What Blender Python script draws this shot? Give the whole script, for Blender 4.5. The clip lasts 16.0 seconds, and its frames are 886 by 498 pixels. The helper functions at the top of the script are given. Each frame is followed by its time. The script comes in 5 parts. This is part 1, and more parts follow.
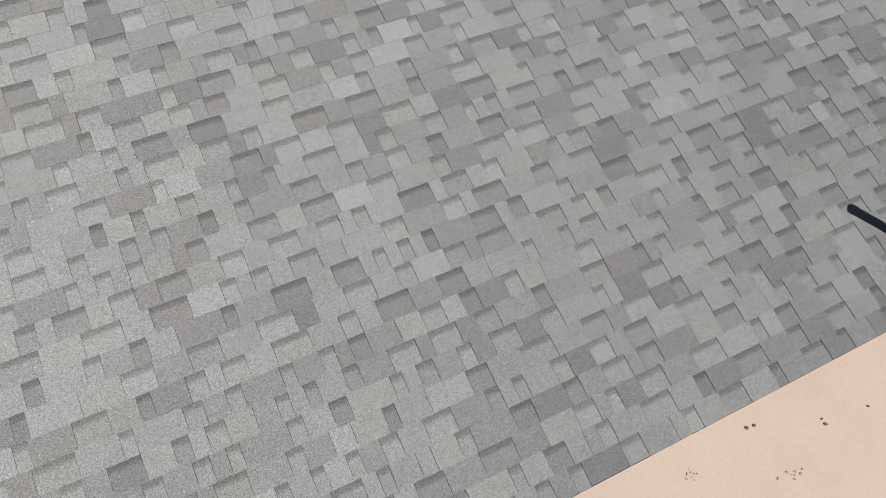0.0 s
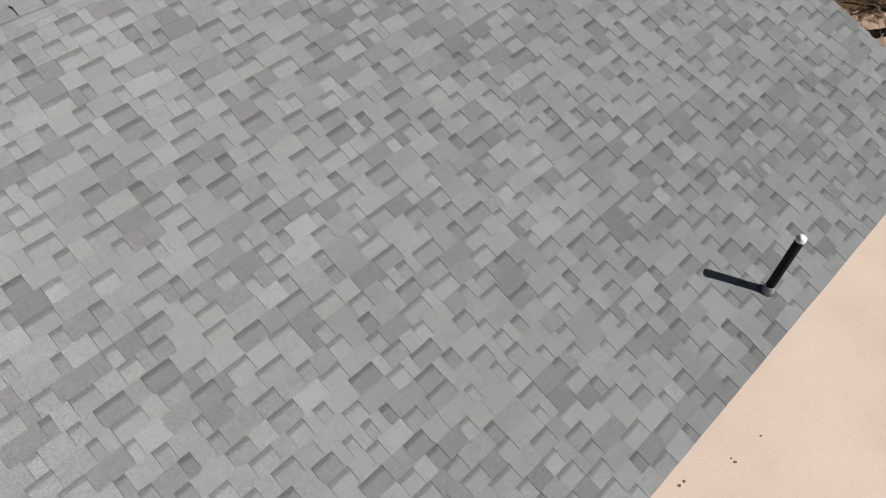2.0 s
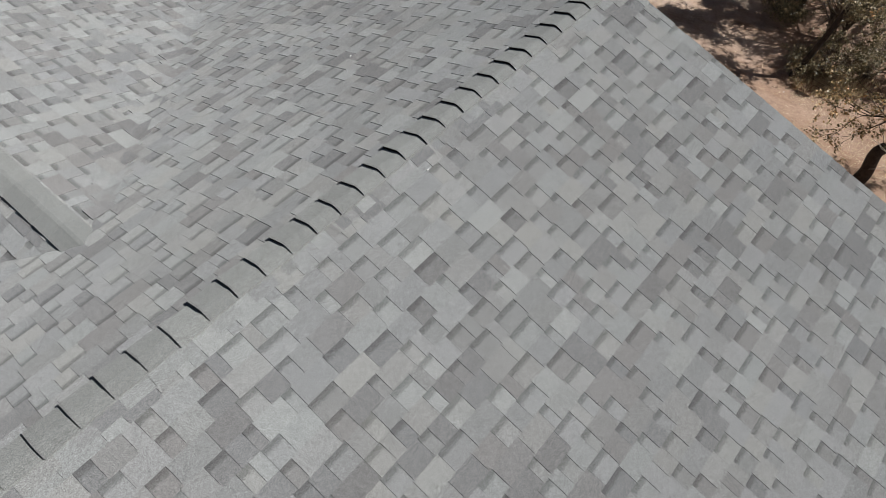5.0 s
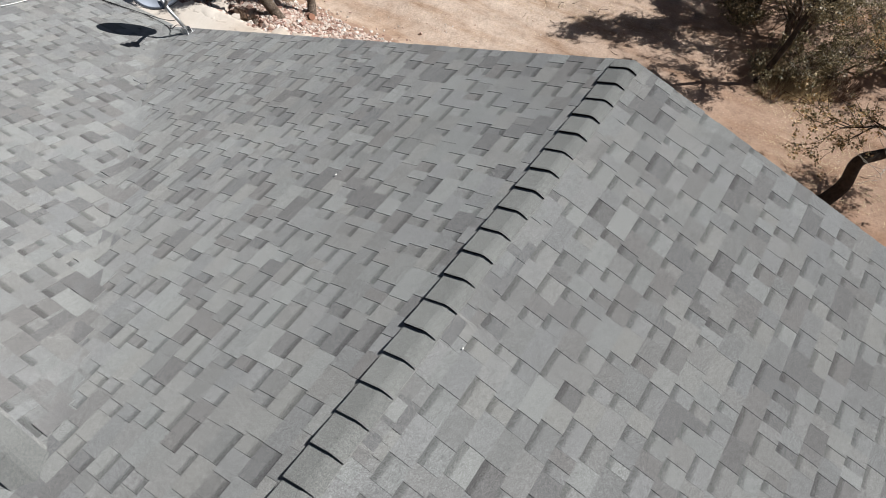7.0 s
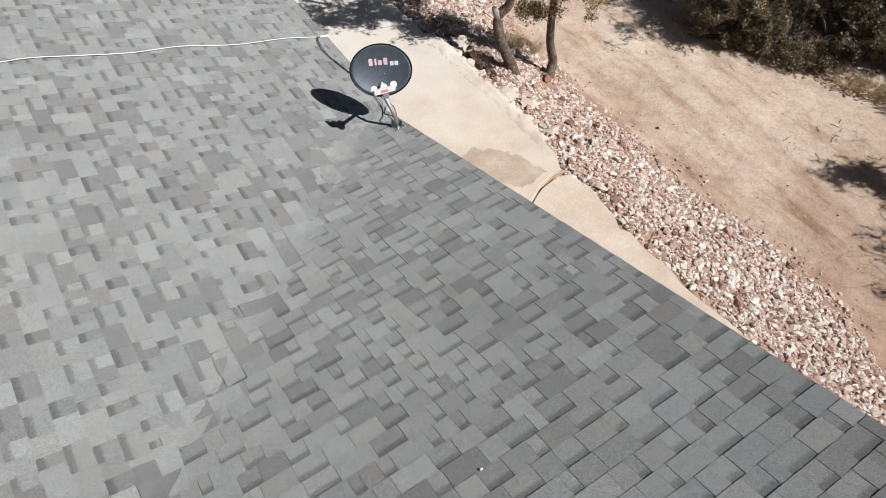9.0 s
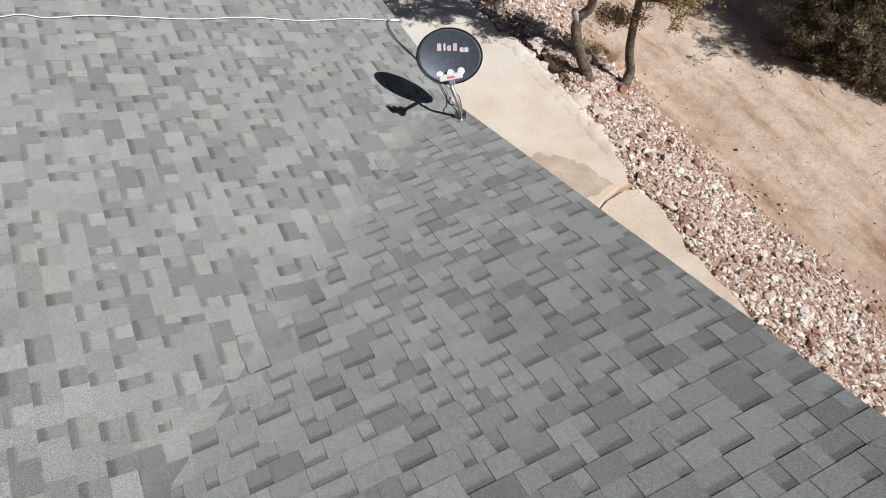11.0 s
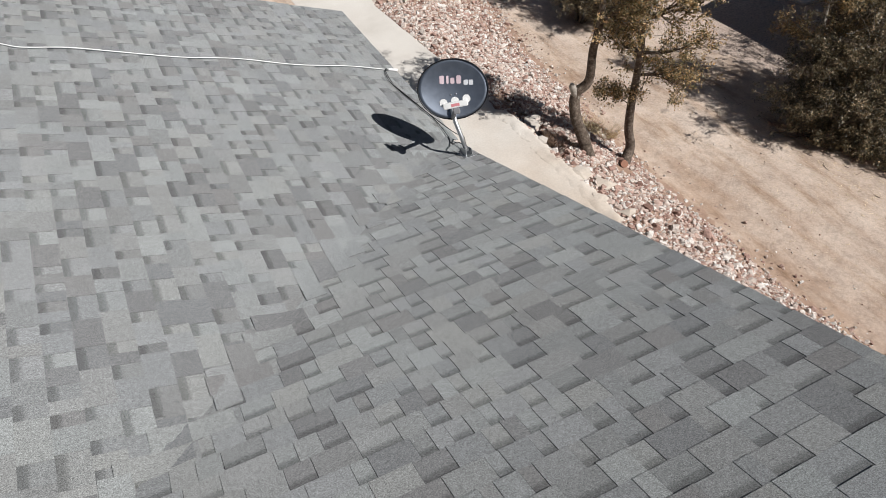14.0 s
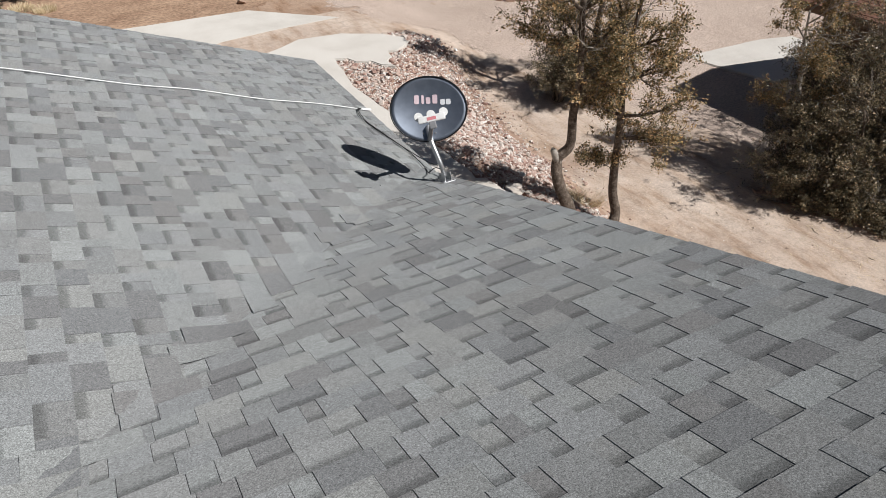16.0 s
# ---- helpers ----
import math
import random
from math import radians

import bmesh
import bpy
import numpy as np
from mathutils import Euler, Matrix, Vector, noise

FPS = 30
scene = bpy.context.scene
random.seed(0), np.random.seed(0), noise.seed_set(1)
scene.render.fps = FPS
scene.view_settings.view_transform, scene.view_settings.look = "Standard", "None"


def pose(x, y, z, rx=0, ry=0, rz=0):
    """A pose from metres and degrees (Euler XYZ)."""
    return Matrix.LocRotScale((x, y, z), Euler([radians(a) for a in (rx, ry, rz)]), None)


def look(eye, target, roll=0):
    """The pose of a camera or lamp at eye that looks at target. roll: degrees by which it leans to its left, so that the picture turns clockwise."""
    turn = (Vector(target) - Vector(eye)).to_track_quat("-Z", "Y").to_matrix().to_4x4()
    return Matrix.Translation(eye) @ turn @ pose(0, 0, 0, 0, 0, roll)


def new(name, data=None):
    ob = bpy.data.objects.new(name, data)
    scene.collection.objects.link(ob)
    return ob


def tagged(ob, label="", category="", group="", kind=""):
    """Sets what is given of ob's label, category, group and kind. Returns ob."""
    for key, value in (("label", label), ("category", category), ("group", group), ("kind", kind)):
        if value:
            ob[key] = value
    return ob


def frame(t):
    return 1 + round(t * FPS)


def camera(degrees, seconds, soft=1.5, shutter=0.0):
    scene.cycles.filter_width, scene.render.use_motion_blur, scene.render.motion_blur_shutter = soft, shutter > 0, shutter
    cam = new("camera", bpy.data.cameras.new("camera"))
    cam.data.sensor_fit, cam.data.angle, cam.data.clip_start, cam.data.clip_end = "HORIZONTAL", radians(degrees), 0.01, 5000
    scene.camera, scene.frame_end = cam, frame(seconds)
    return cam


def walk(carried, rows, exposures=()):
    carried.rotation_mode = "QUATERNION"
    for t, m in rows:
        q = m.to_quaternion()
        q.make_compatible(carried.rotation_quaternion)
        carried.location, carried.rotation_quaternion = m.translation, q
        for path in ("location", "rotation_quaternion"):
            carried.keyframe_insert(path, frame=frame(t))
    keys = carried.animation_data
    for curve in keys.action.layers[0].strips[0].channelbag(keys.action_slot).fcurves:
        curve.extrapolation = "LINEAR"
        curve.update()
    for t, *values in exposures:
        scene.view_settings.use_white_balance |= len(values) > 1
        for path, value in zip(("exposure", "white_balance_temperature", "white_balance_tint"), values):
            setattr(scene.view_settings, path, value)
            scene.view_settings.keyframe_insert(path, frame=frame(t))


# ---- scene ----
cam = camera(65.10, 16.0, soft=0.75)
ROWS = [  # seconds, x, y, z, pitch, roll, heading
    (0.0, -3.126, -5.986, 7.924, -53.46, 0.54, -26.59),
    (0.5, -3.263, -6.076, 8.617, -52.90, 0.40, -27.10),
    (1.0, -3.400, -6.106, 8.923, -52.48, 0.28, -27.66),
    (1.5, -3.367, -5.885, 8.993, -53.13, -0.24, -35.53),
    (2.0, -3.146, -5.366, 9.008, -53.04, -0.31, -44.11),
    (2.5, -2.547, -4.472, 9.136, -53.79, -0.07, -45.25),
    (3.0, -1.694, -3.481, 9.290, -53.82, 0.02, -45.62),
    (3.5, -1.209, -2.859, 9.314, -52.71, 0.09, -46.44),
    (4.0, -1.088, -2.677, 9.331, -52.53, -0.07, -46.78),
    (4.2, -1.067, -2.648, 9.343, -52.44, -0.08, -46.90),
    (6.3, -0.514, -1.655, 9.376, -53.31, -0.18, -55.82),
    (6.5, -0.412, -1.516, 9.380, -53.35, -0.12, -56.07),
    (7.0, -0.112, -1.150, 9.395, -53.36, -0.20, -56.43),
    (7.5, 0.235, -0.764, 9.399, -53.20, 0.13, -53.38),
    (8.0, 0.662, -0.369, 9.381, -53.37, 0.07, -44.21),
    (8.5, 1.096, 0.068, 9.352, -53.29, 0.20, -37.22),
    (9.0, 1.496, 0.500, 9.394, -53.11, 0.22, -33.50),
    (9.2, 1.604, 0.633, 9.400, -52.90, 0.18, -33.74),
    (11.3, 1.633, 0.690, 8.925, -52.61, -0.00, -25.75),
    (11.5, 1.647, 0.653, 8.889, -52.72, 0.02, -25.84),
    (12.0, 1.705, 0.565, 8.645, -52.84, 0.03, -26.10),
    (12.2, 1.714, 0.555, 8.583, -52.71, 0.05, -26.19),
    (12.3, 1.695, 0.504, 8.556, -48.43, 0.03, -26.65),
    (12.4, 1.691, 0.512, 8.529, -45.01, -0.00, -27.00),
    (12.5, 1.690, 0.544, 8.506, -43.72, 0.11, -27.14),
    (13.0, 1.632, 0.646, 8.438, -43.68, -0.04, -26.62),
    (13.5, 1.556, 0.740, 8.329, -43.59, -0.08, -26.78),
    (14.0, 1.550, 0.773, 8.051, -43.76, 0.00, -26.96),
    (14.2, 1.615, 0.779, 8.035, -37.29, 0.04, -27.49),
    (14.5, 1.566, 0.767, 7.849, -34.98, 0.06, -28.17),
    (15.0, 1.602, 0.783, 7.641, -35.11, 0.06, -28.45),
    (15.5, 1.612, 0.866, 7.385, -35.29, 0.04, -28.60),
    (16.0, 1.661, 0.901, 7.133, -35.45, 0.01, -28.75),
]
EXPOSURES = [(0.0, 0.3, 6500, 10), (2.2, 0.32, 6480, 10), (4.2, 0.3, 6420, 10), (6.3, 0.38, 6450, 10), (7.5, 0.38, 6450, 10), (9.0, 0.36, 6440, 10), (11.3, 0.24, 6460, 10), (12.2, 0.18, 6460, 10), (12.6, 0.18, 6360, 10), (14.1, 0.18, 6360, 10), (14.6, 0.16, 6350, 10), (16.0, 0.16, 6350, 10)]
walk(cam, [(t, pose(x, y, z, 90 + pitch, 0, heading) @ pose(0, 0, 0, 0, 0, roll)) for t, x, y, z, pitch, roll, heading in ROWS], EXPOSURES)

# ---- light ----
SUN = Vector((0.41, -0.545, 0.73)).normalized()
world = bpy.data.worlds.new("sky")
scene.world = world
world.use_nodes = True
sky = world.node_tree.nodes.new("ShaderNodeTexSky")
sky.sky_type = "NISHITA"
sky.sun_disc = False
sky.sun_elevation = math.asin(SUN.z)
sky.sun_rotation = math.atan2(SUN.x, SUN.y)
background = world.node_tree.nodes["Background"]
world.node_tree.links.new(sky.outputs[0], background.inputs[0])
background.inputs[1].default_value = 0.022
sun_data = bpy.data.lights.new("sun", "SUN")
sun_data.energy, sun_data.angle, sun_data.color = 4.9, radians(0.5), (1.0, 0.965, 0.92)
sun = new("sun", sun_data)
sun.matrix_basis = look(SUN * 60, (0, 0, 0))


# ---- materials ----
def material(name, rough=0.8, metal=0.0):
    m = bpy.data.materials.new(name)
    m.use_nodes = True
    nodes, links = m.node_tree.nodes, m.node_tree.links
    b = nodes["Principled BSDF"]
    b.inputs["Roughness"].default_value = rough
    b.inputs["Metallic"].default_value = metal
    if rough > 0.7:
        b.inputs["Diffuse Roughness"].default_value = 0.2
        b.inputs["Specular IOR Level"].default_value = 0.25
    return m, nodes, links, b


def node(nodes, kind, **settings):
    n = nodes.new(kind)
    for key, value in settings.items():
        if key in n.inputs:
            n.inputs[key].default_value = value
    return n


def ramp(nodes, stops, constant=False):
    r = nodes.new("ShaderNodeValToRGB")
    e = r.color_ramp.elements
    while len(e) < len(stops):
        e.new(0.5)
    for el, (at, c) in zip(e, stops):
        el.position, el.color = at, (*c, 1) if len(c) == 3 else c
    r.color_ramp.interpolation = "CONSTANT" if constant else "LINEAR"
    return r


def mix(nodes, links, kind, factor, a, b):
    m = nodes.new("ShaderNodeMix")
    m.data_type, m.blend_type = "RGBA", kind
    for socket, value in ((m.inputs[0], factor), (m.inputs[6], a), (m.inputs[7], b)):
        if isinstance(value, bpy.types.NodeSocket):
            links.new(value, socket)
        elif isinstance(value, (int, float)):
            socket.default_value = value
        else:
            socket.default_value = (*value, 1)
    return m.outputs[2]


def grey(v):
    return (v, v, v)


def coords(nodes, which="Object"):
    return nodes.new("ShaderNodeTexCoord").outputs[which]


def world_place(nodes):
    return nodes.new("ShaderNodeNewGeometry").outputs["Position"]


def noise_of(nodes, links, place, scale, detail=3.0, rough=0.55):
    n = node(nodes, "ShaderNodeTexNoise", Scale=scale, Detail=detail, Roughness=rough)
    links.new(place, n.inputs["Vector"])
    return n.outputs["Fac"]


def bump(nodes, links, b, height, strength, distance):
    n = node(nodes, "ShaderNodeBump", Strength=strength, Distance=distance)
    links.new(height, n.inputs["Height"])
    links.new(n.outputs[0], b.inputs["Normal"])


def piece_random(nodes, links):
    """One number a piece, whether it is an object of its own or an island of a joined mesh."""
    a = nodes.new("ShaderNodeObjectInfo").outputs["Random"]
    c = nodes.new("ShaderNodeNewGeometry").outputs["Random Per Island"]
    add = nodes.new("ShaderNodeMath")
    add.operation = "ADD"
    links.new(a, add.inputs[0]), links.new(c, add.inputs[1])
    fract = nodes.new("ShaderNodeMath")
    fract.operation = "FRACT"
    links.new(add.outputs[0], fract.inputs[0])
    return fract.outputs[0]


GRANULES = [(0.0, (0.162, 0.160, 0.162)), (0.08, (0.176, 0.179, 0.184)), (0.16, (0.192, 0.188, 0.188)), (0.26, (0.202, 0.206, 0.207)), (0.38, (0.212, 0.217, 0.222)), (0.5, (0.226, 0.226, 0.224)),
            (0.62, (0.230, 0.238, 0.239)), (0.75, (0.238, 0.242, 0.247)), (0.86, (0.247, 0.248, 0.243)), (0.95, (0.250, 0.259, 0.260)), (1.0, (0.270, 0.277, 0.276))]


def shingle_material(name, band, stops=None):
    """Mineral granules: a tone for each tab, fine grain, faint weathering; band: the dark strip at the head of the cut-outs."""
    m, nodes, links, b = material(name, 0.9)
    b.inputs["Diffuse Roughness"].default_value = 0.6
    r = piece_random(nodes, links)
    tone = ramp(nodes, stops or GRANULES)
    links.new(r, tone.inputs[0])
    place = world_place(nodes)
    blotch = ramp(nodes, [(0.3, (0.936, 0.948, 0.942)), (0.7, (1.03, 1.052, 1.056))])
    links.new(noise_of(nodes, links, place, 0.9, 4), blotch.inputs[0])
    c = mix(nodes, links, "MULTIPLY", 1.0, tone.outputs[0], blotch.outputs[0])
    speck = ramp(nodes, [(0.28, grey(0.26)), (0.42, grey(0.75)), (0.55, grey(1.15)), (0.71, grey(1.88))])
    grain = noise_of(nodes, links, place, 165.0, 3, 0.85)
    links.new(grain, speck.inputs[0])
    c = mix(nodes, links, "MULTIPLY", 1.0, c, speck.outputs[0])
    mottle = ramp(nodes, [(0.3, grey(0.88)), (0.5, grey(1.0)), (0.7, grey(1.12))])
    links.new(noise_of(nodes, links, place, 70.0, 2, 0.7), mottle.inputs[0])
    c = mix(nodes, links, "MULTIPLY", 1.0, c, mottle.outputs[0])
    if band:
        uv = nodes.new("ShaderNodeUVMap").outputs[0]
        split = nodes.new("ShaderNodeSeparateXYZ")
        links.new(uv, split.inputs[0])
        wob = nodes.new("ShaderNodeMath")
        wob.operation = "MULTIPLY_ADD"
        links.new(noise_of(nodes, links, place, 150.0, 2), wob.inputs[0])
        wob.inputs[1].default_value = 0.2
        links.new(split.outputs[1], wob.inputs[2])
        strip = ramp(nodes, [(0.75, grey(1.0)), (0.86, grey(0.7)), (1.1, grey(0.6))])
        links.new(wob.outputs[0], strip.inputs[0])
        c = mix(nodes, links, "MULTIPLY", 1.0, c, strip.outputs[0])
    links.new(c, b.inputs["Base Color"])
    bump(nodes, links, b, grain, 0.65, 0.0025)
    return m


def two_tone(name, stops, scale, fine, rough=0.85, relief=0.4, distance=0.01, fine_range=(0.8, 1.2), detail=5):
    """A surface with stains at one scale and grain at another."""
    m, nodes, links, b = material(name, rough)
    place = world_place(nodes)
    large = ramp(nodes, stops)
    links.new(noise_of(nodes, links, place, scale, detail, 0.6), large.inputs[0])
    small = ramp(nodes, [(0.3, grey(fine_range[0])), (0.7, grey(fine_range[1]))])
    grain = noise_of(nodes, links, place, fine, 4, 0.65)
    links.new(grain, small.inputs[0])
    c = mix(nodes, links, "MULTIPLY", 1.0, large.outputs[0], small.outputs[0])
    links.new(c, b.inputs["Base Color"])
    bump(nodes, links, b, grain, relief, distance)
    return m


def plain(name, colour, rough=0.5, metal=0.0):
    m, nodes, links, b = material(name, rough, metal)
    n = ramp(nodes, [(0.3, tuple(0.9 * v for v in colour)), (0.7, tuple(min(1, 1.08 * v) for v in colour))])
    links.new(noise_of(nodes, links, coords(nodes), 14.0, 4), n.inputs[0])
    links.new(n.outputs[0], b.inputs["Base Color"])
    return m


TOOTH = shingle_material("granule_tab", False)
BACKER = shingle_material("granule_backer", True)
CAP = shingle_material("granule_cap", False, ((0.0, (0.172, 0.177, 0.175)), (1.0, (0.212, 0.218, 0.214))))
EDGE = plain("asphalt_edge", (0.012, 0.012, 0.012), 0.9)
DECK = plain("roof_felt", (0.03, 0.03, 0.032), 0.9)
FASCIA = plain("fascia_paint", (0.35, 0.30, 0.25), 0.6)
STUCCO = two_tone("stucco", [(0.3, (0.46, 0.36, 0.27)), (0.7, (0.52, 0.42, 0.32))], 1.2, 90, 0.9, 0.5, 0.004)
COATING = two_tone("roof_coating", [(0.25, (0.425, 0.32, 0.255)), (0.5, (0.48, 0.38, 0.31)), (0.75, (0.52, 0.42, 0.345))], 0.9, 45, 0.65, 0.15, 0.003, (0.95, 1.04))
def dirt_material(name, washed):
    """Bare ground: pale dust, brown soil washed out along the foot of the bank, streaks that follow the wheel ruts, grit."""
    m, nodes, links, b = material(name, 0.95)
    place = world_place(nodes)
    large = ramp(nodes, [(0.28, (0.40, 0.308, 0.248)), (0.42, (0.475, 0.38, 0.312)), (0.56, (0.54, 0.445, 0.372)), (0.75, (0.60, 0.51, 0.436))])
    links.new(noise_of(nodes, links, place, 0.55, 7, 0.62), large.inputs[0])
    stretch = nodes.new("ShaderNodeVectorMath")
    stretch.operation = "MULTIPLY"
    links.new(place, stretch.inputs[0])
    stretch.inputs[1].default_value = (1.7, 0.4, 1.0)
    streak = ramp(nodes, [(0.34, (0.64, 0.55, 0.47)), (0.44, (0.89, 0.85, 0.81)), (0.55, grey(1.0)), (0.75, grey(1.06))])
    links.new(noise_of(nodes, links, stretch.outputs[0], 1.0, 8, 0.68), streak.inputs[0])
    c = mix(nodes, links, "MULTIPLY", 1.0, large.outputs[0], streak.outputs[0])
    split = nodes.new("ShaderNodeSeparateXYZ")
    links.new(place, split.inputs[0])
    wash = nodes.new("ShaderNodeMath")
    wash.operation = "MULTIPLY_ADD"
    links.new(noise_of(nodes, links, place, 0.8, 6, 0.65), wash.inputs[0])
    wash.inputs[1].default_value = 4.2
    links.new(split.outputs[0], wash.inputs[2])
    soil = ramp(nodes, [(0.0, grey(1.0)), (0.55, grey(0.62)), (1.0, grey(0.0))])
    span = nodes.new("ShaderNodeMapRange")
    links.new(wash.outputs[0], span.inputs["Value"])
    span.inputs["From Min"].default_value, span.inputs["From Max"].default_value = (11.6, 14.4) if washed else (-90.0, -80.0)
    links.new(span.outputs[0], soil.inputs[0])
    c = mix(nodes, links, "MIX", soil.outputs[0], c, mix(nodes, links, "MULTIPLY", 1.0, c, (0.74, 0.64, 0.56)))
    brown = nodes.new("ShaderNodeMath")
    brown.operation = "MULTIPLY_ADD"
    links.new(noise_of(nodes, links, place, 0.5, 6, 0.65), brown.inputs[0])
    brown.inputs[1].default_value = 6.0
    links.new(split.outputs[1], brown.inputs[2])
    reach = nodes.new("ShaderNodeMapRange")
    links.new(brown.outputs[0], reach.inputs["Value"])
    reach.inputs["From Min"].default_value, reach.inputs["From Max"].default_value = (3.5, 9.0) if washed else (-90.0, -80.0)
    reach.inputs["To Min"].default_value, reach.inputs["To Max"].default_value = 1.0, 0.0
    c = mix(nodes, links, "MIX", reach.outputs[0], c, mix(nodes, links, "MULTIPLY", 1.0, c, (0.70, 0.60, 0.54)))
    middle = ramp(nodes, [(0.35, grey(0.86)), (0.5, grey(1.0)), (0.7, grey(1.08))])
    links.new(noise_of(nodes, links, place, 4.5, 5, 0.65), middle.inputs[0])
    c = mix(nodes, links, "MULTIPLY", 1.0, c, middle.outputs[0])
    fine = ramp(nodes, [(0.3, grey(0.83)), (0.7, grey(1.14))])
    grain = noise_of(nodes, links, place, 18.0, 8, 0.75)
    links.new(grain, fine.inputs[0])
    links.new(mix(nodes, links, "MULTIPLY", 1.0, c, fine.outputs[0]), b.inputs["Base Color"])
    bump(nodes, links, b, grain, 0.5, 0.035)
    return m


DIRT = dirt_material("dirt", True)
PALE_DIRT = dirt_material("pale_dirt", False)
GRAVEL = two_tone("gravel", [(0.3, (0.41, 0.325, 0.27)), (0.7, (0.50, 0.405, 0.345))], 0.5, 20, 0.95, 1.0, 0.03, (0.55, 1.45))
BROWN_DIRT = two_tone("brown_dirt", [(0.3, (0.24, 0.15, 0.10)), (0.7, (0.42, 0.29, 0.20))], 0.8, 9, 0.95, 0.9, 0.04, (0.6, 1.35), 7)
def concrete_material(name, dusty):
    """Poured concrete; where dusty, sand lies on it in drifts that thin out along the walk."""
    m, nodes, links, b = material(name, 0.85)
    place = world_place(nodes)
    base = ramp(nodes, [(0.25, (0.50, 0.475, 0.435)), (0.5, (0.60, 0.575, 0.535)), (0.75, (0.66, 0.64, 0.60))])
    links.new(noise_of(nodes, links, place, 0.7, 5, 0.6), base.inputs[0])
    sand = ramp(nodes, [(0.3, (0.45, 0.362, 0.288)), (0.5, (0.53, 0.448, 0.37)), (0.72, (0.60, 0.53, 0.458))])
    links.new(noise_of(nodes, links, place, 1.3, 6, 0.6), sand.inputs[0])
    split = nodes.new("ShaderNodeSeparateXYZ")
    links.new(place, split.inputs[0])
    drift = nodes.new("ShaderNodeMath")
    drift.operation = "MULTIPLY_ADD"
    links.new(noise_of(nodes, links, place, 0.9, 4), drift.inputs[0])
    drift.inputs[1].default_value = 7.0
    links.new(split.outputs[1], drift.inputs[2])
    span = nodes.new("ShaderNodeMapRange")
    links.new(drift.outputs[0], span.inputs["Value"])
    span.inputs["From Min"].default_value, span.inputs["From Max"].default_value = 10.5, 16.0
    span.inputs["To Min"].default_value, span.inputs["To Max"].default_value = (0.92, 0.15) if dusty else (0.12, 0.12)
    c = mix(nodes, links, "MIX", span.outputs[0], base.outputs[0], sand.outputs[0])
    fine = ramp(nodes, [(0.3, grey(0.88)), (0.7, grey(1.08))])
    grain = noise_of(nodes, links, place, 28.0, 5, 0.65)
    links.new(grain, fine.inputs[0])
    links.new(mix(nodes, links, "MULTIPLY", 1.0, c, fine.outputs[0]), b.inputs["Base Color"])
    bump(nodes, links, b, grain, 0.35, 0.008)
    return m


CONCRETE = concrete_material("concrete", False)
BANK_SOIL = two_tone("bank_soil", [(0.3, (0.26, 0.17, 0.125)), (0.7, (0.40, 0.28, 0.21))], 2, 30, 0.95, 0.6, 0.02)
ROUGHCAST = concrete_material("sandy_concrete", True)


# ---- building helpers ----
def mesh_of(name, bm, mat):
    me = bpy.data.meshes.new(name)
    bm.to_mesh(me)
    bm.free()
    for one in mat if isinstance(mat, (list, tuple)) else (mat,):
        me.materials.append(one)
    return me


def part(name, bm, mat, parent=None, label=""):
    """Links a bmesh as one mesh object under a thing or a part."""
    ob = new(name, mesh_of(name, bm, mat))
    if parent is not None:
        ob.parent = parent
    if label:
        tagged(ob, label)
    return ob


def thing(name, m, label, category, group="", kind=""):
    ob = new(name)
    ob.empty_display_size = 0.1
    ob.matrix_basis = m
    return tagged(ob, label, category, group, kind)


def prism(points, low, high):
    """A solid over a plan outline; low and high are functions of x and y, or heights."""
    bm = bmesh.new()
    f0 = low if callable(low) else (lambda x, y: low)
    f1 = high if callable(high) else (lambda x, y: high)
    a = [bm.verts.new((x, y, f0(x, y))) for x, y in points]
    c = [bm.verts.new((x, y, f1(x, y))) for x, y in points]
    n = len(points)
    bm.faces.new(a[::-1]), bm.faces.new(c)
    for i in range(n):
        bm.faces.new((a[i], a[(i + 1) % n], c[(i + 1) % n], c[i]))
    bmesh.ops.recalc_face_normals(bm, faces=bm.faces)
    return bm


def box(x0, y0, z0, x1, y1, z1, bevel=0.0):
    bm = prism([(x0, y0), (x1, y0), (x1, y1), (x0, y1)], z0, z1)
    if bevel:
        bmesh.ops.bevel(bm, geom=bm.edges[:], offset=bevel, segments=2, affect="EDGES", profile=0.6)
    return bm


def tube(points, radii, sides=8, bm=None, caps=True):
    """A tapered pipe along points."""
    bm = bm or bmesh.new()
    points = [Vector(p) for p in points]
    rings, side = [], None
    for i, p in enumerate(points):
        way = (points[min(i + 1, len(points) - 1)] - points[max(i - 1, 0)]).normalized()
        if side is None:
            side = way.orthogonal().normalized()
        side = (side - way * side.dot(way)).normalized()
        other = way.cross(side)
        r = radii[i] if isinstance(radii, (list, tuple)) else radii
        rings.append([bm.verts.new(p + r * (math.cos(k * math.tau / sides) * side + math.sin(k * math.tau / sides) * other)) for k in range(sides)])
    for a, c in zip(rings, rings[1:]):
        for k in range(sides):
            f = bm.faces.new((a[k], a[(k + 1) % sides], c[(k + 1) % sides], c[k]))
            f.smooth = True
    if caps:
        bm.faces.new(rings[0][::-1]), bm.faces.new(rings[-1])
    return bm


# ---- ground ----
def smooth(a, c, v):
    t = min(1.0, max(0.0, (v - a) / (c - a)))
    return t * t * (3 - 2 * t)


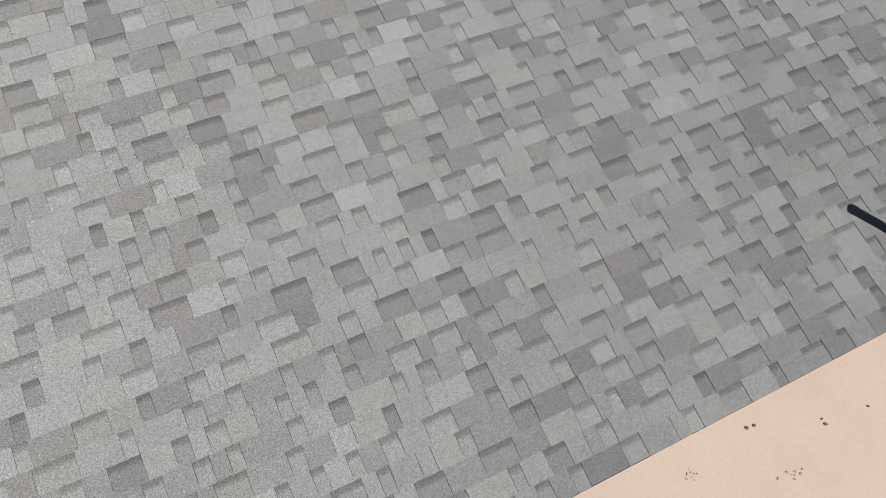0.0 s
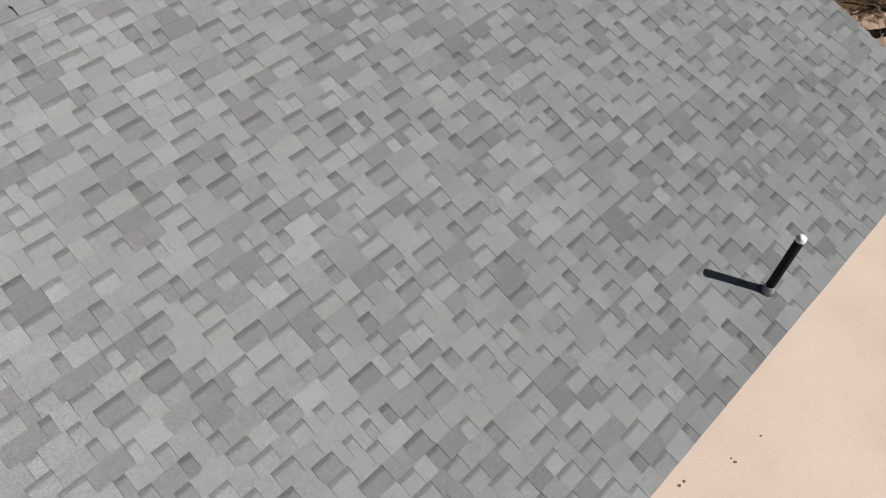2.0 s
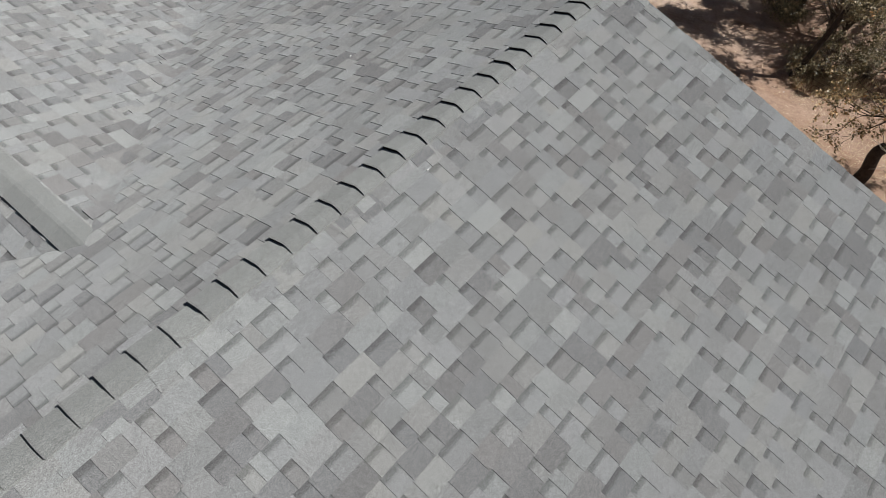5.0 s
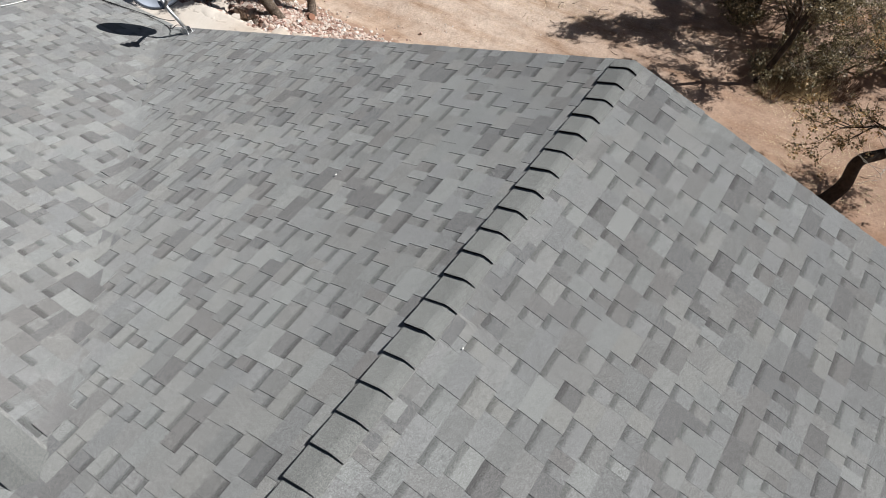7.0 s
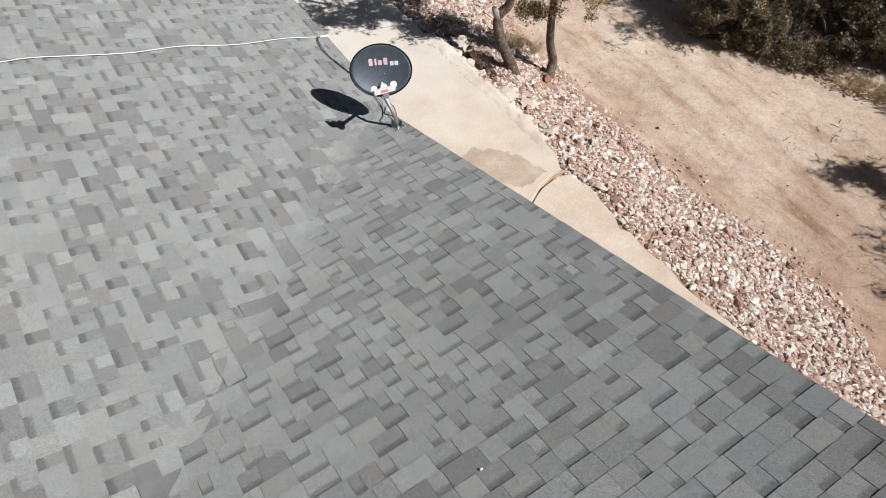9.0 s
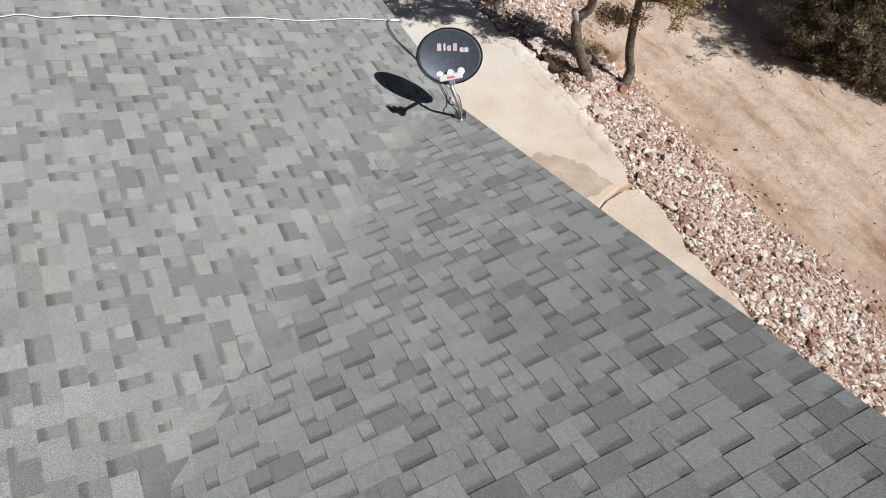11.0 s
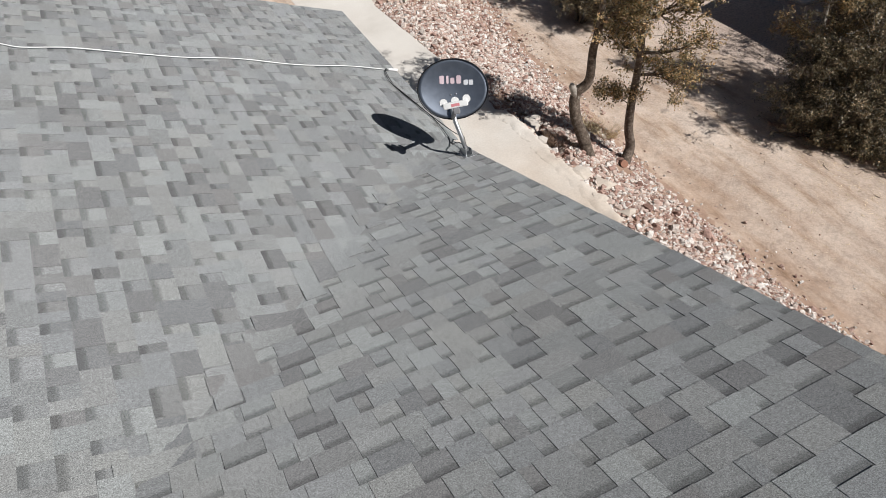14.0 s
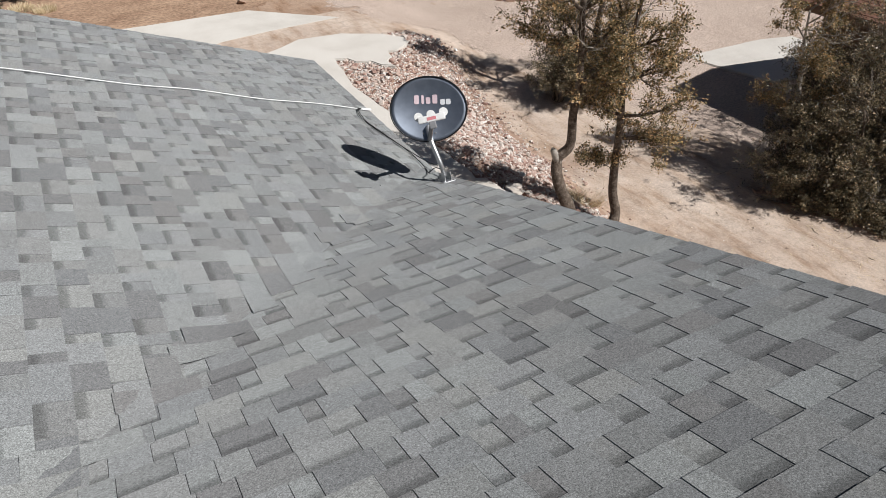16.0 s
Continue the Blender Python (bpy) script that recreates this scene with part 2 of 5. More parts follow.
def bank_x(y):
    """Where the bank begins to fall, east of the walk."""
    return 8.5 + 2.3 * smooth(16.5, 20.5, y)


def land(x, y):
    """Height of the ground: level round the house, a stony bank down to the east, then rutted dirt."""
    drop = 1.08 - 0.45 * smooth(15, 23, y) - 0.1 * smooth(23, 30, y)
    x0 = bank_x(y)
    fall = smooth(x0 - 0.1, x0 + 2.9, x)
    z = -0.09 - drop * (0.6 * fall + 0.4 * min(1.0, max(0.0, (x - x0) / 2.9)))
    if -8 < y < 34 and x < 30:
        rough = smooth(x0 + 1.0, x0 + 3.2, x) * (1 - 0.9 * smooth(16.5, 19, x))
        z -= 0.3 * math.exp(-((x - 8.9) / 0.2) ** 2) * smooth(9.4, 9.9, y) * (1 - smooth(12.2, 12.8, y))
        z += rough * (0.07 * noise.noise((x * 0.3, y * 0.3, 3.0)) + 0.035 * noise.noise((x * 1.1, y * 0.55, 8.0)) + 0.014 * noise.noise((x * 4.0, y * 3.0, 5.0)))
    return z


def sheet(xs, ys, height):
    bm = bmesh.new()
    rows = [[bm.verts.new((x, y, height(x, y))) for x in xs] for y in ys]
    for a, c in zip(rows, rows[1:]):
        for i in range(len(xs) - 1):
            bm.faces.new((a[i], a[i + 1], c[i + 1], c[i])).smooth = True
    return bm


def steps(*spans):
    out = []
    for a, c, d in spans:
        n = max(1, round((c - a) / d))
        out += [a + (c - a) * i / n for i in range(n)]
    return out + [spans[-1][1]]


ground = part("ground", sheet(steps((-1500, -40, 200), (-40, 6, 5), (6, 19, 0.14), (19, 40, 1.0), (40, 1500, 200)),
                              steps((-1500, -16, 200), (-16, -6, 1.0), (-6, 20, 0.16), (20, 40, 0.8), (40, 1500, 200)), land), DIRT)
tagged(ground, "bare tan desert dirt with faint wheel ruts", "ground", kind="structure")


def inside(x, y, outline):
    hit = False
    for (x0, y0), (x1, y1) in zip(outline, outline[1:] + outline[:1]):
        if (y0 > y) != (y1 > y) and x < (x1 - x0) * (y - y0) / (y1 - y0) + x0:
            hit = not hit
    return hit


def spread(outline, step, rise, wobble=0.0):
    """A sheet that lies on the land within a plan outline."""
    bm = bmesh.new()
    xs, ys = [p[0] for p in outline], [p[1] for p in outline]
    nx, ny = int((max(xs) - min(xs)) / step) + 1, int((max(ys) - min(ys)) / step) + 1
    made = {}

    def within(x, y):
        ragged = noise.noise((x * 3.1, y * 3.1, 2.5)) * 0.5 + noise.noise((x * 9.0, y * 9.0, 2.5)) * 0.4
        return inside(x + wobble * (noise.noise((x, y, 1.5)) + ragged), y + wobble * (noise.noise((x, y, 7.5)) + ragged), outline)

    for i in range(nx):
        for j in range(ny):
            x, y = min(xs) + i * step, min(ys) + j * step
            corners = [within(x + a * step, y + c * step) for a, c in ((0, 0), (1, 0), (1, 1), (0, 1), (0.5, 0.5))]
            if not any(corners):
                continue
            if not all(corners):
                q = step / 6
                for a in range(6):
                    for c in range(6):
                        u, v = x + a * q, y + c * q
                        if within(u + q / 2, v + q / 2):
                            bm.faces.new([bm.verts.new((g, h, land(g, h) + rise)) for g, h in ((u, v), (u + q, v), (u + q, v + q), (u, v + q))]).smooth = True
                continue
            ring = []
            for a, c in ((i, j), (i + 1, j), (i + 1, j + 1), (i, j + 1)):
                if (a, c) not in made:
                    u, v = min(xs) + a * step, min(ys) + c * step
                    made[a, c] = bm.verts.new((u, v, land(u, v) + rise))
                ring.append(made[a, c])
            bm.faces.new(ring).smooth = True
    return bm


def slab(outline, top, thick, wobble, seed):
    """A poured slab: its outline broken up a little, its edge rounded over."""
    pts = []
    for (x0, y0), (x1, y1) in zip(outline, outline[1:] + outline[:1]):
        n = max(1, int(math.hypot(x1 - x0, y1 - y0) / 0.12))
        for i in range(n):
            x, y = x0 + (x1 - x0) * i / n, y0 + (y1 - y0) * i / n
            pts.append((x + wobble * noise.noise((x * 1.6, y * 1.6, seed)), y + wobble * noise.noise((x * 1.6, y * 1.6, seed + 9))))
    bm = prism(pts, top - thick, top)
    rim = [e for e in bm.edges if abs(e.verts[0].co.z - top) < 1e-4 and abs(e.verts[1].co.z - top) < 1e-4]
    bmesh.ops.bevel(bm, geom=rim, offset=0.025, segments=2, affect="EDGES", clamp_overlap=True)
    return bm


gravel = part("gravel_drive", spread([(10.9, 22.6), (12.9, 22.2), (14.1, 19.5), (15.6, 17.0), (16.0, 12.4), (16.6, 11.2), (18, 6), (19, -6), (48, -6), (48, 60), (-30, 60), (-30, 38), (9, 32), (10.3, 25)], 0.3, 0.007, 0.5), GRAVEL)
tagged(gravel, "grey-pink crushed gravel yard and drive", "gravel", kind="structure")
litter = part("brown_dirt", spread([(-14, 24.6), (0, 24.9), (6.6, 25.0), (7.2, 25.1), (8.2, 26.2), (9.0, 28.2), (6, 32), (-14, 40)], 0.3, 0.006, 0.5), BROWN_DIRT)
tagged(litter, "brown dirt strewn with dry leaves beyond the driveway", "dirt", kind="structure")
drive = part("driveway", slab([(-9, 24.9), (0.9, 25.2), (7.4, 25.3), (9.9, 23.05), (7.4, 22.75), (5.8, 22.45), (4.5, 21.6), (4.05, 20.4), (3.8, 18.6), (3.6, 14), (-9, 14)], 0.0, 0.16, 0.02, 2.0), CONCRETE)
tagged(drive, "pale concrete driveway slab with a curved edge", "driveway", kind="structure")
bm = spread([(3.5, 15.5), (6.4, 15.5), (6.2, 19.3), (6.9, 20.4), (7.9, 21.1), (9.2, 21.1), (10.3, 20.4), (11.2, 20.6), (11.3, 22.3), (10.4, 23.6), (10.0, 23.8), (7.5, 23.5), (5.4, 22.7), (4.3, 21.8), (3.9, 20.6), (3.6, 18.6)], 0.2, 0.004, 0.0)
for v in bm.verts:
    v.co.z += 0.078 * (1 - smooth(10.2, 11.2, v.co.x))
infill = part("dirt_strip", bm, PALE_DIRT)
tagged(infill, "strip of bare tan dirt between driveway and walk", "dirt", kind="structure")
WALK = [(8.24, 6.75), (8.42, 7.1), (8.47, 7.5), (8.44, 8.1), (8.52, 8.6), (8.36, 8.9), (8.28, 9.23), (8.41, 9.67), (8.52, 10.26), (8.46, 10.7), (8.32, 11.2), (8.36, 12), (8.2, 14.6), (8.0, 17.4), (8.3, 19.45), (8.62, 19.3), (8.72, 18.98), (9.12, 18.82), (9.3, 18.42), (9.62, 18.2), (9.6, 18.62), (9.86, 18.9), (9.92, 19.32), (10.2, 19.3), (10.5, 19.5), (10.85, 19.85), (10.9, 20.2), (10.4, 20.85), (9.3, 21.5), (7.95, 21.6), (6.45, 20.7), (6.05, 19.3), (6.1, 16.5), (3.75, 16.5), (3.75, 6.3), (7.3, 6.42), (7.66, 6.64), (7.88, 6.7), (8.05, 6.74)]
path = part("walkway", slab(WALK, 0.0, 0.25, 0.05, 5.0), ROUGHCAST)
tagged(path, "pale sandy concrete walkway with a broken edge", "walkway", kind="structure")
bm = spread([(8.2, 7.3), (8.55, 7.5), (8.66, 8.2), (8.8, 8.5), (8.62, 8.95), (8.5, 9.6), (8.66, 10.2), (8.6, 10.9), (8.5, 11.5), (8.2, 11.6), (8.2, 10.0), (8.1, 8.8)], 0.07, 0.0, 0.1)
for v in bm.verts:
    x, y = v.co.x, v.co.y
    v.co.z = 0.012 + 0.03 * noise.noise((x * 4, y * 4, 1)) + 0.03 * noise.noise((x * 11, y * 11, 6)) - 0.03 * (1 - smooth(8.15, 8.35, x)) - 0.2 * smooth(8.45, 8.85, x)
bmesh.ops.remove_doubles(bm, verts=bm.verts, dist=0.002)
lip = part("walkway", bm, ROUGHCAST)
tagged(lip, "rough pale broken concrete lip along the walk", "walkway", kind="structure")
apron_s = part("walkway", slab([(8.34, 6.57), (8.07, 6.66), (7.9, 6.61), (7.68, 6.55), (7.3, 6.37), (3.75, 6.25), (3.75, -4), (8.5, -4), (8.5, 1.46), (8.42, 2.32), (8.37, 3.09), (8.27, 3.68), (8.31, 4.0), (8.28, 4.42), (8.34, 4.9), (8.22, 5.09), (8.35, 5.42), (8.36, 5.81), (8.43, 6.12)], -0.012, 0.3, 0.05, 17.0), ROUGHCAST)
tagged(apron_s, "sandy concrete slab beside a crack in the walk", "walkway", kind="structure")

# ---- the house ----
RIDGE_Z = 6.018
GABLE_X = 4.278          # east ends of the main slopes
EAVE_Y = -5.262          # south eave
SA, SB, SC = 0.350, 0.341, 0.345
C_TOP = RIDGE_Z - 0.595 # height of the east wing slope at x = 0
EAVE_X, WING_Y, HIP_X = 4.390, 9.366, -0.29
WEST_X = -9.0


def z_a(x, y):
    return RIDGE_Z + SA * y


def z_b(x, y):
    return RIDGE_Z - SB * y


def z_c(x, y):
    return C_TOP - SC * x


def z_d(x, y):
    return C_TOP - SC * HIP_X - SC * (HIP_X - x)


VALLEY_Y = (0.595 + SC * GABLE_X) / SB
TOP_Y = (0.595 + SC * HIP_X) / SB
WEST_EAVE_X = 2 * HIP_X - EAVE_X
house = thing("house", pose(0, 0, 0), "single-storey stucco house with a grey shingled gable roof", "house")


def lowered(f, d):
    return lambda x, y: f(x, y) - d


def slope_part(outline, f, label):
    return part("roof_slope", prism(outline, lowered(f, 0.09), lowered(f, 0.012)), DECK, house, label)


slope_a = slope_part([(WEST_X, EAVE_Y), (GABLE_X - 0.004, EAVE_Y), (GABLE_X - 0.004, 0), (WEST_X, 0)], z_a, "south slope of weathered grey laminated shingles")
slope_b = slope_part([(WEST_X, 0), (GABLE_X - 0.004, 0), (GABLE_X - 0.004, VALLEY_Y), (HIP_X, TOP_Y), (WEST_EAVE_X, VALLEY_Y), (WEST_X, VALLEY_Y)], z_b, "north slope of weathered grey laminated shingles")
slope_c = slope_part([(HIP_X, TOP_Y), (EAVE_X - 0.004, VALLEY_Y + 0.03), (EAVE_X - 0.004, WING_Y), (HIP_X, WING_Y)], z_c, "east slope of the lower wing in grey shingles")
slope_d = slope_part([(HIP_X, TOP_Y), (HIP_X, WING_Y), (WEST_EAVE_X, WING_Y), (WEST_EAVE_X, VALLEY_Y)], z_d, "west slope of the lower wing in grey shingles")

part("wall", prism([(WEST_X + 0.3, EAVE_Y + 0.35), (GABLE_X - 0.35, EAVE_Y + 0.35), (GABLE_X - 0.35, 0), (GABLE_X - 0.35, VALLEY_Y), (WEST_X + 0.3, VALLEY_Y), (WEST_X + 0.3, 0)],
                   -0.05, lambda x, y: min(z_a(x, y), z_b(x, y)) - 0.1), STUCCO, house)
part("wall", prism([(WEST_EAVE_X + 0.4, VALLEY_Y - 0.5), (EAVE_X - 0.4, VALLEY_Y - 0.5), (EAVE_X - 0.4, WING_Y - 0.3), (HIP_X, WING_Y - 0.3), (WEST_EAVE_X + 0.4, WING_Y - 0.3)],
                   -0.05, lambda x, y: min(z_c(x, y), z_d(x, y)) - 0.1), STUCCO, house)


def rail(p, q, f, label=""):
    """A fascia board under an edge of the roof."""
    (x0, y0), (x1, y1) = p, q
    d = Vector((x1 - x0, y1 - y0)).normalized()
    nx, ny = d.y * 0.022, -d.x * 0.022
    return part("fascia", prism([(x0, y0), (x1, y1), (x1 - nx, y1 - ny), (x0 - nx, y0 - ny)], lowered(f, 0.22), lowered(f, 0.094)), FASCIA, house, label)


rail((GABLE_X - 0.03, EAVE_Y), (GABLE_X - 0.03, 0), z_a)
rail((GABLE_X - 0.03, 0), (GABLE_X - 0.03, VALLEY_Y), z_b)
rail((EAVE_X - 0.03, VALLEY_Y + 0.05), (EAVE_X - 0.03, WING_Y), z_c)
rail((EAVE_X, WING_Y - 0.03), (HIP_X, WING_Y - 0.03), z_c)

# ---- shingles ----
EXPOSURE = 0.145
TEETH = (0.085, 0.12, 0.15, 0.18, 0.21, 0.25)
GAPS = (0.07, 0.085, 0.1, 0.13, 0.165, 0.2)
WIDTHS = sorted(set(TEETH + GAPS))


def tab_corners(w, tooth):
    """Corners of one tab: x along the course, y up the slope, z off the deck."""
    g = 0.0012
    low, back = (0.0092, 0.0045) if tooth else (0.0064, 0.0015)
    under = 0.004 if tooth else -0.004
    top = EXPOSURE + 0.016
    return [(g, 0, under), (w - g, 0, under), (w - g, top, back - 0.007), (g, top, back - 0.007), (g, 0, low), (w - g, 0, low), (w - g, top, back), (g, top, back)]


TAB_FACES = [(4, 5, 6, 7), (0, 1, 5, 4), (1, 2, 6, 5), (3, 0, 4, 7)]
tab_meshes = {}
for w in WIDTHS:
    for tooth in (True, False):
        me = bpy.data.meshes.new("shingle")
        me.from_pydata(tab_corners(w, tooth), [], TAB_FACES)
        layer = me.uv_layers.new(name="UVMap")
        for loop in me.loops:
            layer.data[loop.index].uv = (me.vertices[loop.vertex_index].co.x, me.vertices[loop.vertex_index].co.y / EXPOSURE)
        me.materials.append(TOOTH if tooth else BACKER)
        tab_meshes[w, tooth] = me


def courses(length, at, step):
    """Heights of the butt lines up a slope: one of them at a given height, the first near the eave."""
    first = at - step * math.floor((at + 0.02) / step)
    lines = [first + k * step for k in range(int(length / step) + 1) if first + k * step < length - 0.2]
    return lines + [length - 0.155]


def shingle(parent, origin, along, up, lines, limits, centre, seed):
    """Courses of tabs from the eave up. limits(v): the spans of the course at v metres up the slope.
    Teeth and cut-outs alternate as on laminated strips; each strip is nailed a hand's width further on than the one below."""
    rnd = random.Random(seed)
    along, up = Vector(along).normalized(), Vector(up).normalized()
    normal = along.cross(up)
    turn = Matrix((along, up, normal)).transposed().to_4x4()
    tabs = []
    for v in lines:
        for u0, u1 in limits(v):
            u = u0
            tooth = rnd.random() < 0.5
            while u < u1 - 0.02:
                w = rnd.choice(TEETH if tooth else GAPS)
                if u + w > u1:
                    w = max([q for q in WIDTHS if q <= u1 - u + 0.03], default=WIDTHS[0])
                    u = min(u, u1 - w)
                tabs.append((u, v + rnd.uniform(-0.0015, 0.0015), w, tooth))
                u += w
                if not (tooth and rnd.random() < 0.12):
                    tooth = not tooth
    tabs.sort(key=lambda q: (q[0] + q[2] / 2 - centre[0]) ** 2 + (q[1] - centre[1]) ** 2)
    verts, faces, uvs, mats = [], [], [], []
    for i, (u, v, w, tooth) in enumerate(tabs):
        at = Vector(origin) + along * u + up * v
        m = Matrix.Translation(at) @ turn @ pose(0, 0, 0, rnd.uniform(-0.1, 0.1), 0, rnd.uniform(-0.2, 0.2))
        if i < 300:
            ob = new("shingle", tab_meshes[w, tooth])
            ob.parent = parent
            ob.matrix_basis = m
            continue
        n = len(verts)
        corners = tab_corners(w, tooth)
        verts += [m @ Vector(c) for c in corners]
        for f in TAB_FACES:
            faces.append(tuple(n + q for q in f))
            uvs += [(corners[q][0], corners[q][1] / EXPOSURE) for q in f]
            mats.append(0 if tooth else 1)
    if verts:
        me = bpy.data.meshes.new("shingle_field")
        me.from_pydata(verts, [], faces)
        layer = me.uv_layers.new(name="UVMap")
        layer.data.foreach_set("uv", [c for uv in uvs for c in uv])
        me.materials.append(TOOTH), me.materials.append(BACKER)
        me.polygons.foreach_set("material_index", mats)
        ob = new("shingle_field", me)
        ob.parent = parent
        tagged(ob, kind="stuff")


def lift(f, x, y):
    return (x, y, f(x, y) - 0.006)


LA, LB, LC = math.hypot(1, SA), math.hypot(1, SB), math.hypot(1, SC)


def spans_b(v):
    """The north slope is broken by the lower wing: two spans below its ridge, one above."""
    y = VALLEY_Y - v / LB
    if y < TOP_Y:
        return [(0, GABLE_X - WEST_X)]
    reach = (y - TOP_Y) * SB / SC
    return [(0, GABLE_X - HIP_X - reach + 0.12), (GABLE_X - HIP_X + reach - 0.12, GABLE_X - WEST_X)]


LINES_A = [-0.01] + [0.128 + 0.1394 * k for k in range(20)] + [2.916 + v for v in courses(-EAVE_Y * LA - 2.916, 0.0, 0.1436)]
LINES_B = courses(VALLEY_Y * LB, 4.372, 0.150)
LINES_C = courses((EAVE_X - HIP_X) * LC, 2.845, 0.150)
LINES_D = courses((EAVE_X - HIP_X) * LC, 2.8, 0.148)
shingle(slope_a, lift(z_a, WEST_X, EAVE_Y - 0.002), (1, 0, 0), (0, 1, SA), LINES_A, lambda v: [(0, GABLE_X - WEST_X)], (8.4, 2.7), 11)
shingle(slope_b, lift(z_b, GABLE_X, VALLEY_Y), (-1, 0, 0), (0, -1, SB), LINES_B, spans_b, (1.6, 3.2), 12)
shingle(slope_c, lift(z_c, EAVE_X, VALLEY_Y - 5.2), (0, 1, 0), (-1, 0, SC), LINES_C,
        lambda v: [(max(0, 5.2 - 0.06 - v / LC * SC / SB), WING_Y - VALLEY_Y + 5.2)], (5.6, 1.9), 13)
shingle(slope_d, lift(z_d, WEST_EAVE_X, WING_Y), (0, -1, 0), (1, 0, SC), LINES_D,
        lambda v: [(0, min(WING_Y - TOP_Y + 0.1, WING_Y - VALLEY_Y + 0.12 + v / LC * SC / SB))], (6.7, 4.6), 14)


def valley_bend(x, y):
    """The roof's height near the valley, where the shingles bridge the corner in a soft curve."""
    f, g = z_b(x, y), z_c(x, y)
    return (f + g) / 2 + math.hypot((f - g) / 2, 0.012)


def woven(lines, down, across, back, reach, share, rng):
    """Tabs of one slope that run on across the valley and bend up the other one.
    down(v): a point of the valley, the way along the course and the way up, at v metres up the slope."""
    for v in lines:
        if rng.random() > share:
            continue
        (x, y), (dx, dy), (ux, uy) = down(v)
        run, start = rng.uniform(*reach), -rng.uniform(*back)
        tooth = rng.random() < 0.6
        bm = bmesh.new()
        layer = bm.loops.layers.uv.new("UVMap")
        rows = []
        for k in range(9):
            d = start + (run + 0.07 - start) * k / 8
            rows.append([])
            for e, rise in ((0.0, 0.0075 if tooth else 0.0055), (EXPOSURE * 0.5, 0.004), (EXPOSURE, 0.001)):
                px, py = x + dx * d + ux * e, y + dy * d + uy * e
                rows[-1].append(Vector((px, py, valley_bend(px, py) + rise)))
        top = [[bm.verts.new(q) for q in row] for row in rows]
        for a, c in zip(top, top[1:]):
            for k in range(2):
                bm.faces.new((a[k], c[k], c[k + 1], a[k + 1])).smooth = True
        fall = Vector((0, 0, 0.01))
        edge = [row[0] for row in rows] + rows[-1][1:]
        high, low = [bm.verts.new(q) for q in edge], [bm.verts.new(q - fall) for q in edge]
        for k in range(len(edge) - 1):
            bm.faces.new((low[k], low[k + 1], high[k + 1], high[k]))
        bmesh.ops.recalc_face_normals(bm, faces=bm.faces)
        ob = new("shingle", mesh_of("shingle", bm, TOOTH))
        ob.parent = across


def valley_from_b(v):
    y = VALLEY_Y - v / LB
    return ((SB * y - 0.595) / SC, y), (-1, 0), (0, -1 / LB)


def valley_from_c(v):
    x = EAVE_X - v / LC
    return (x, (0.595 + SC * x) / SB), (0, -1), (-1 / LC, 0)


rng = random.Random(31)
woven([v for v in LINES_C if 0.2 < v < LINES_C[-1] - 0.2], valley_from_c, slope_c, (0.08, 0.2), (0.06, 0.2), 0.9, rng)
woven([v for v in LINES_B if VALLEY_Y - v / LB > TOP_Y + 0.2], valley_from_b, slope_b, (0.05, 0.2), (0.08, 0.2), 0.55, rng)

# ridge caps
CAP_STEP = 0.207


def cap_mesh(south, north, edge_s, edge_n, run=0.275, thick=0.021, lift_s=0.6):
    """A bent cap that lies on both slopes, with a thick butt edge at x = 0; it runs on along x under the next one."""
    bm = bmesh.new()
    section = []
    for y in (edge_s, edge_s * 0.6, -0.014, 0, 0.014, edge_n * 0.6, edge_n):
        section.append((y, (south * y if y < 0 else -north * y) + 0.007 - 0.004 * max(0, 1 - abs(y) / 0.014)))
    rows = []
    for x, dz in ((0, thick), (0.012, thick + 0.001), (run * 0.8, 0.002), (run, -0.002)):
        rows.append([bm.verts.new((x, y, z + dz * (lift_s if y == edge_s else 1.0))) for y, z in section])
    under = [bm.verts.new((0.004, y, z - 0.004)) for y, z in section]
    n = len(section) - 1
    for i in range(n):
        bm.faces.new((under[i], under[i + 1], rows[0][i + 1], rows[0][i])).material_index = 1
        for a, c in zip(rows, rows[1:]):
            bm.faces.new((a[i], a[i + 1], c[i + 1], c[i]))
    for i in (0, n):
        low = bm.verts.new(rows[2][i].co - Vector((0, 0, 0.012)))
        bm.faces.new((under[i], rows[0][i], rows[1][i], rows[2][i], low))
    bmesh.ops.recalc_face_normals(bm, faces=bm.faces)
    return mesh_of("ridge_cap", bm, (CAP, EDGE))


main_cap = cap_mesh(SA, SB, -0.075, 0.142)
end_cap = cap_mesh(SA, SB, -0.075, 0.142, 0.138)
wing_cap = cap_mesh(SC, SC, -0.13, 0.13, lift_s=1.0)
rnd = random.Random(5)
ridge = part("ridge", prism([(WEST_X, -0.02), (GABLE_X - 0.01, -0.02), (GABLE_X - 0.01, 0.02), (WEST_X, 0.02)], RIDGE_Z - 0.08, RIDGE_Z - 0.006), DECK, house, "ridge capped with thick overlapping bent shingles")
for i in range(64):
    ob = new("ridge_cap", main_cap if i else end_cap)
    ob.parent = ridge
    ob.matrix_basis = pose(4.128 - CAP_STEP * i, rnd.uniform(-0.005, 0.005), RIDGE_Z + rnd.uniform(0.0, 0.003), 0, 0, rnd.uniform(-1.5, 1.5))
hip_z = z_c(HIP_X, 0)
